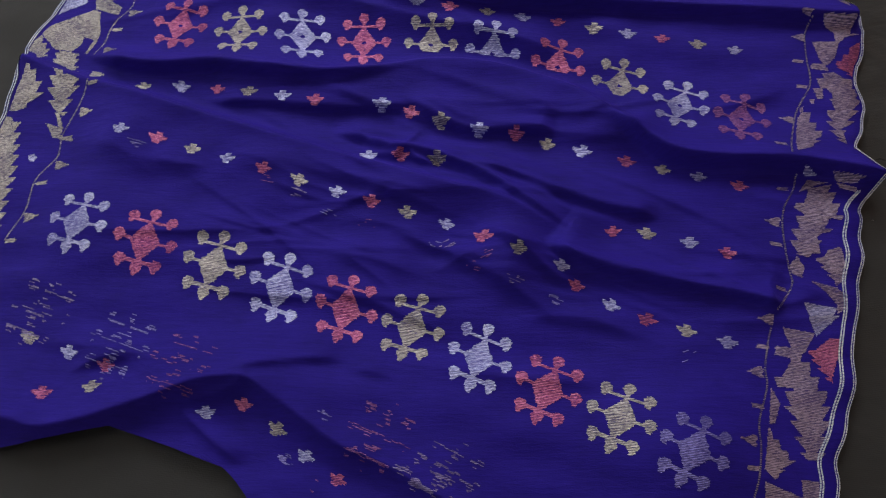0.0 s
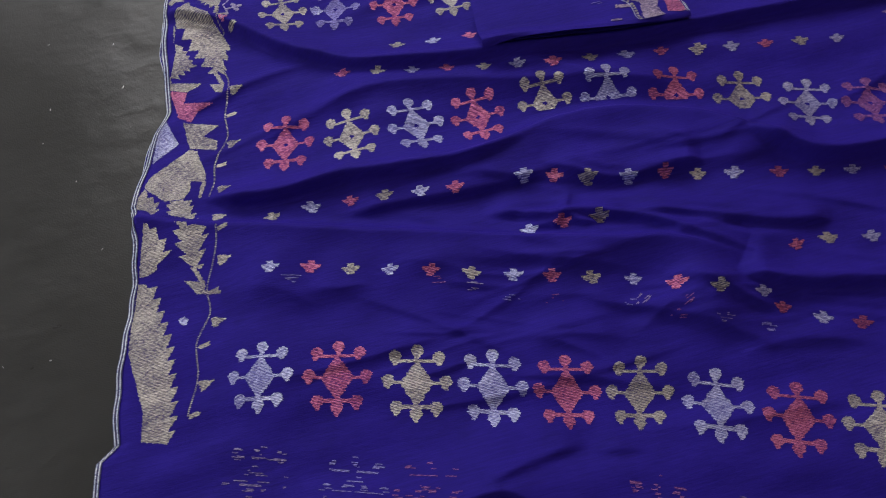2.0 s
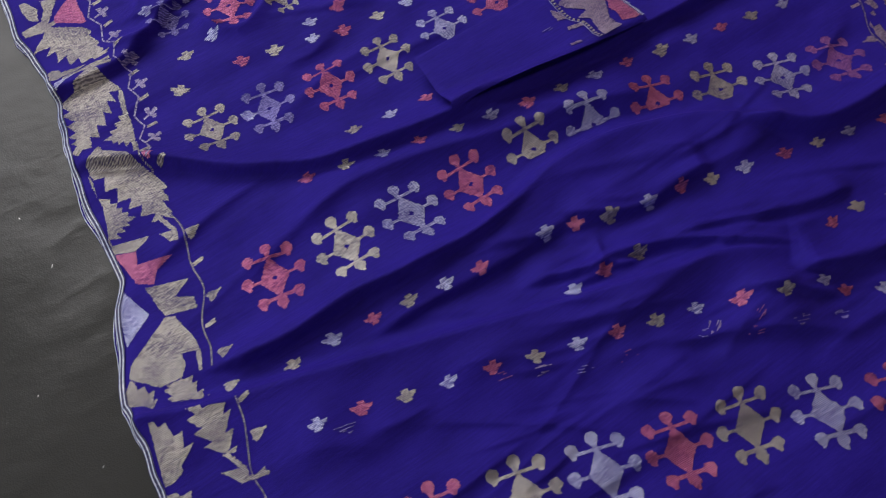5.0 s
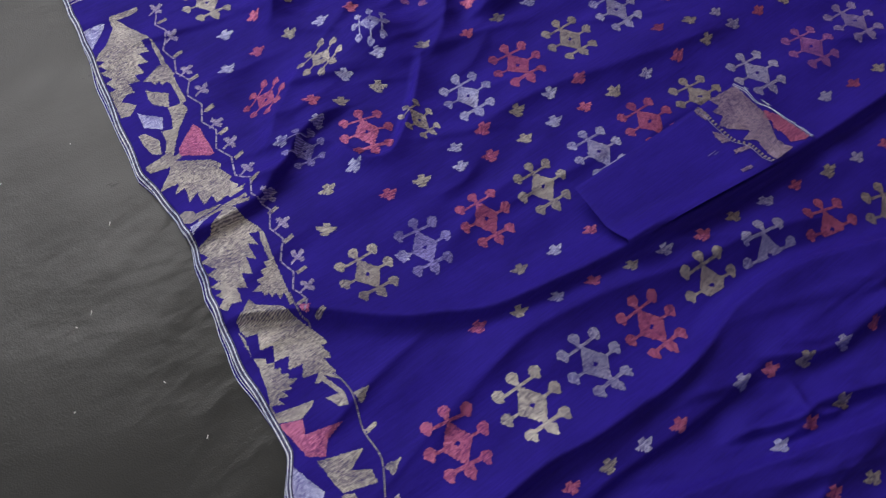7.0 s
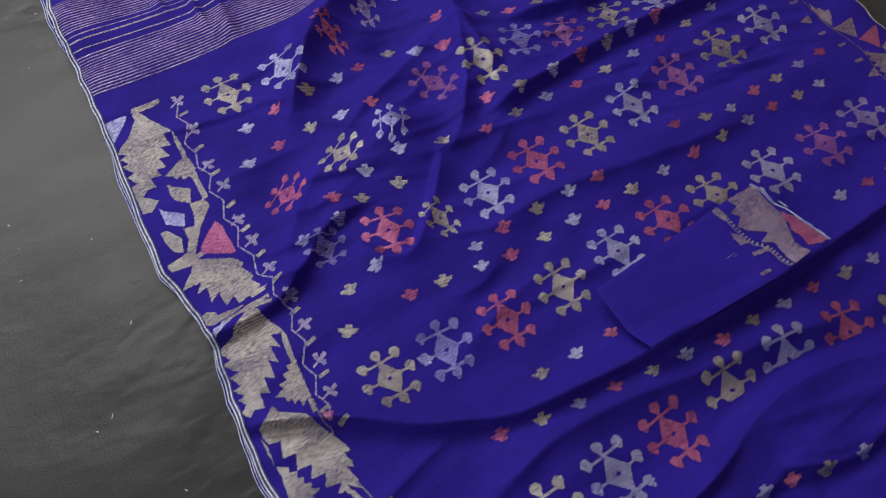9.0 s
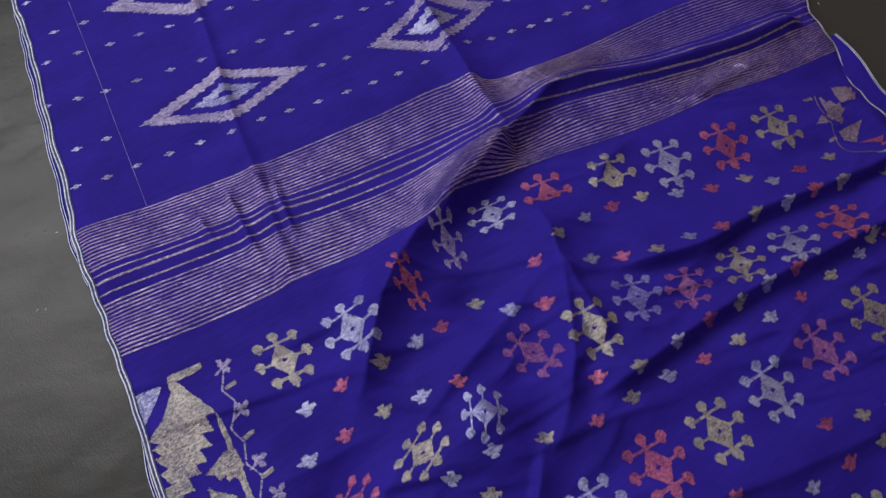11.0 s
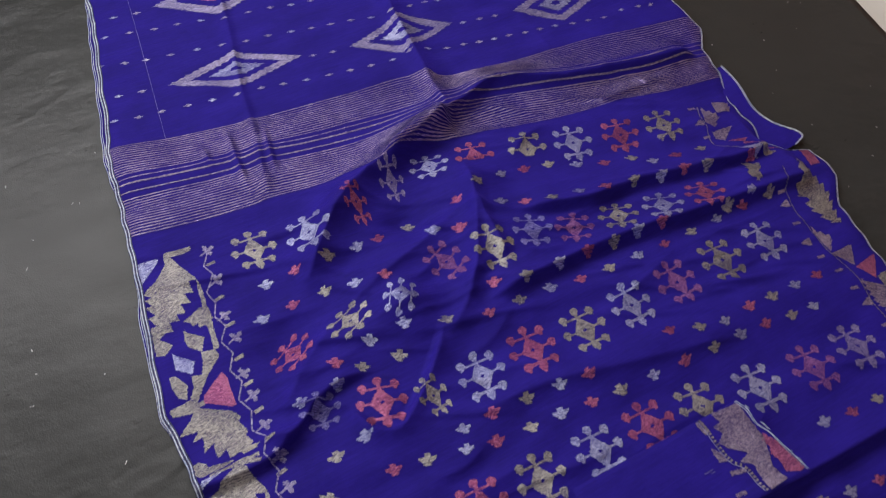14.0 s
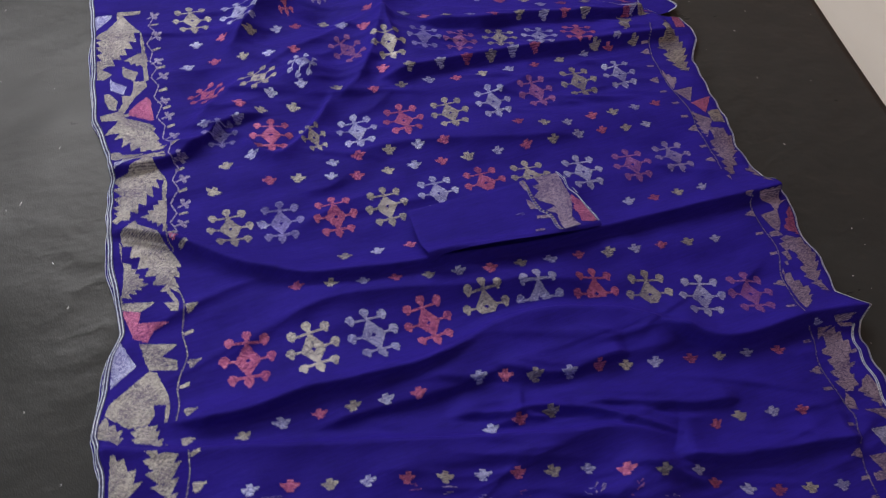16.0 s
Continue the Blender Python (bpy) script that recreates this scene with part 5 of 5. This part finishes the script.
VINE = [(0.738, 0.985), (0.742, 0.872), (0.731, 0.659), (0.732, 0.449), (0.764, 0.313), (0.755, 0.03)]
packet_line(VINE, "vine", 0.0045, KHAKI, (1, 1))
packet_line([(u - 0.012, v) for u, v in VINE], "vine", 0.0012, SILVER)
EDGE = [(0.972, 0.985), (0.985, 0.844), (0.968, 0.679), (0.984, 0.536), (0.987, 0.329), (0.987, 0.05)]
packet_line(EDGE, "selvedge", 0.0011, EDGING)
packet_line([(u - 0.007 - 0.004 * math.sin(9 * v), v) for u, v in EDGE], "selvedge", 0.0011, EDGING)

# ---- a stray pale weft thread in the far part, and loose threads at the packet's end ----
ribbon("stray_thread", curve([(0.214, 2.3), (0.196, 2.17), (0.178, 2.047), (0.162, 1.94), (0.144, 1.823)], 0.006), 0.0008, VEILED_SHADED[0], "fine pale stray thread", 0.0008)
rng = random.Random(8)
for k in range(7):
    u, v, n = 0.985, rng.uniform(0.1, 0.95), 7
    line = np.array([packet(np.array(u + 0.012 * i / n * rng.uniform(0.8, 1.2)), np.array(v + 0.03 * math.sin(i + k))) for i in range(n)])
    ribbon("loose_thread", line, 0.0008, EDGING, "", 0.0016, None, on_packet, blouse)

# ---- lint on the black sheet ----
lint = []
rng = random.Random(5)
for _ in range(170):
    side = rng.random() < 0.55
    y = rng.uniform(0.1, 2.6)
    x = left_x(y) - rng.uniform(0.02, 0.6) if side else right_x(y) + rng.uniform(0.02, 0.35)
    if x < mat_right(y) - 0.02:
        lint.append((x, y, rng.uniform(0, 3.14), rng.uniform(0.0008, 0.0032), rng.uniform(0.0003, 0.0009)))
verts, faces = [], []
for x, y, a, l, w in lint:
    c, s, n = math.cos(a), math.sin(a), len(verts)
    z = float(mat_lie(np.array(x), np.array(y)))
    for p, q, h in ((-l, -w, 0), (l, -w, 0), (l, w, 0), (-l, w, 0), (0, 0, 0.0009)):
        verts.append((x + c * p - s * q, y + s * p + c * q, z + 0.0003 + h))
    faces += [(n, n + 1, n + 4), (n + 1, n + 2, n + 4), (n + 2, n + 3, n + 4), (n + 3, n, n + 4)]
tagged(mesh_object("lint", verts, faces, LINT, smooth=False), "scattered white specks of lint on the black sheet", "lint", kind="stuff")
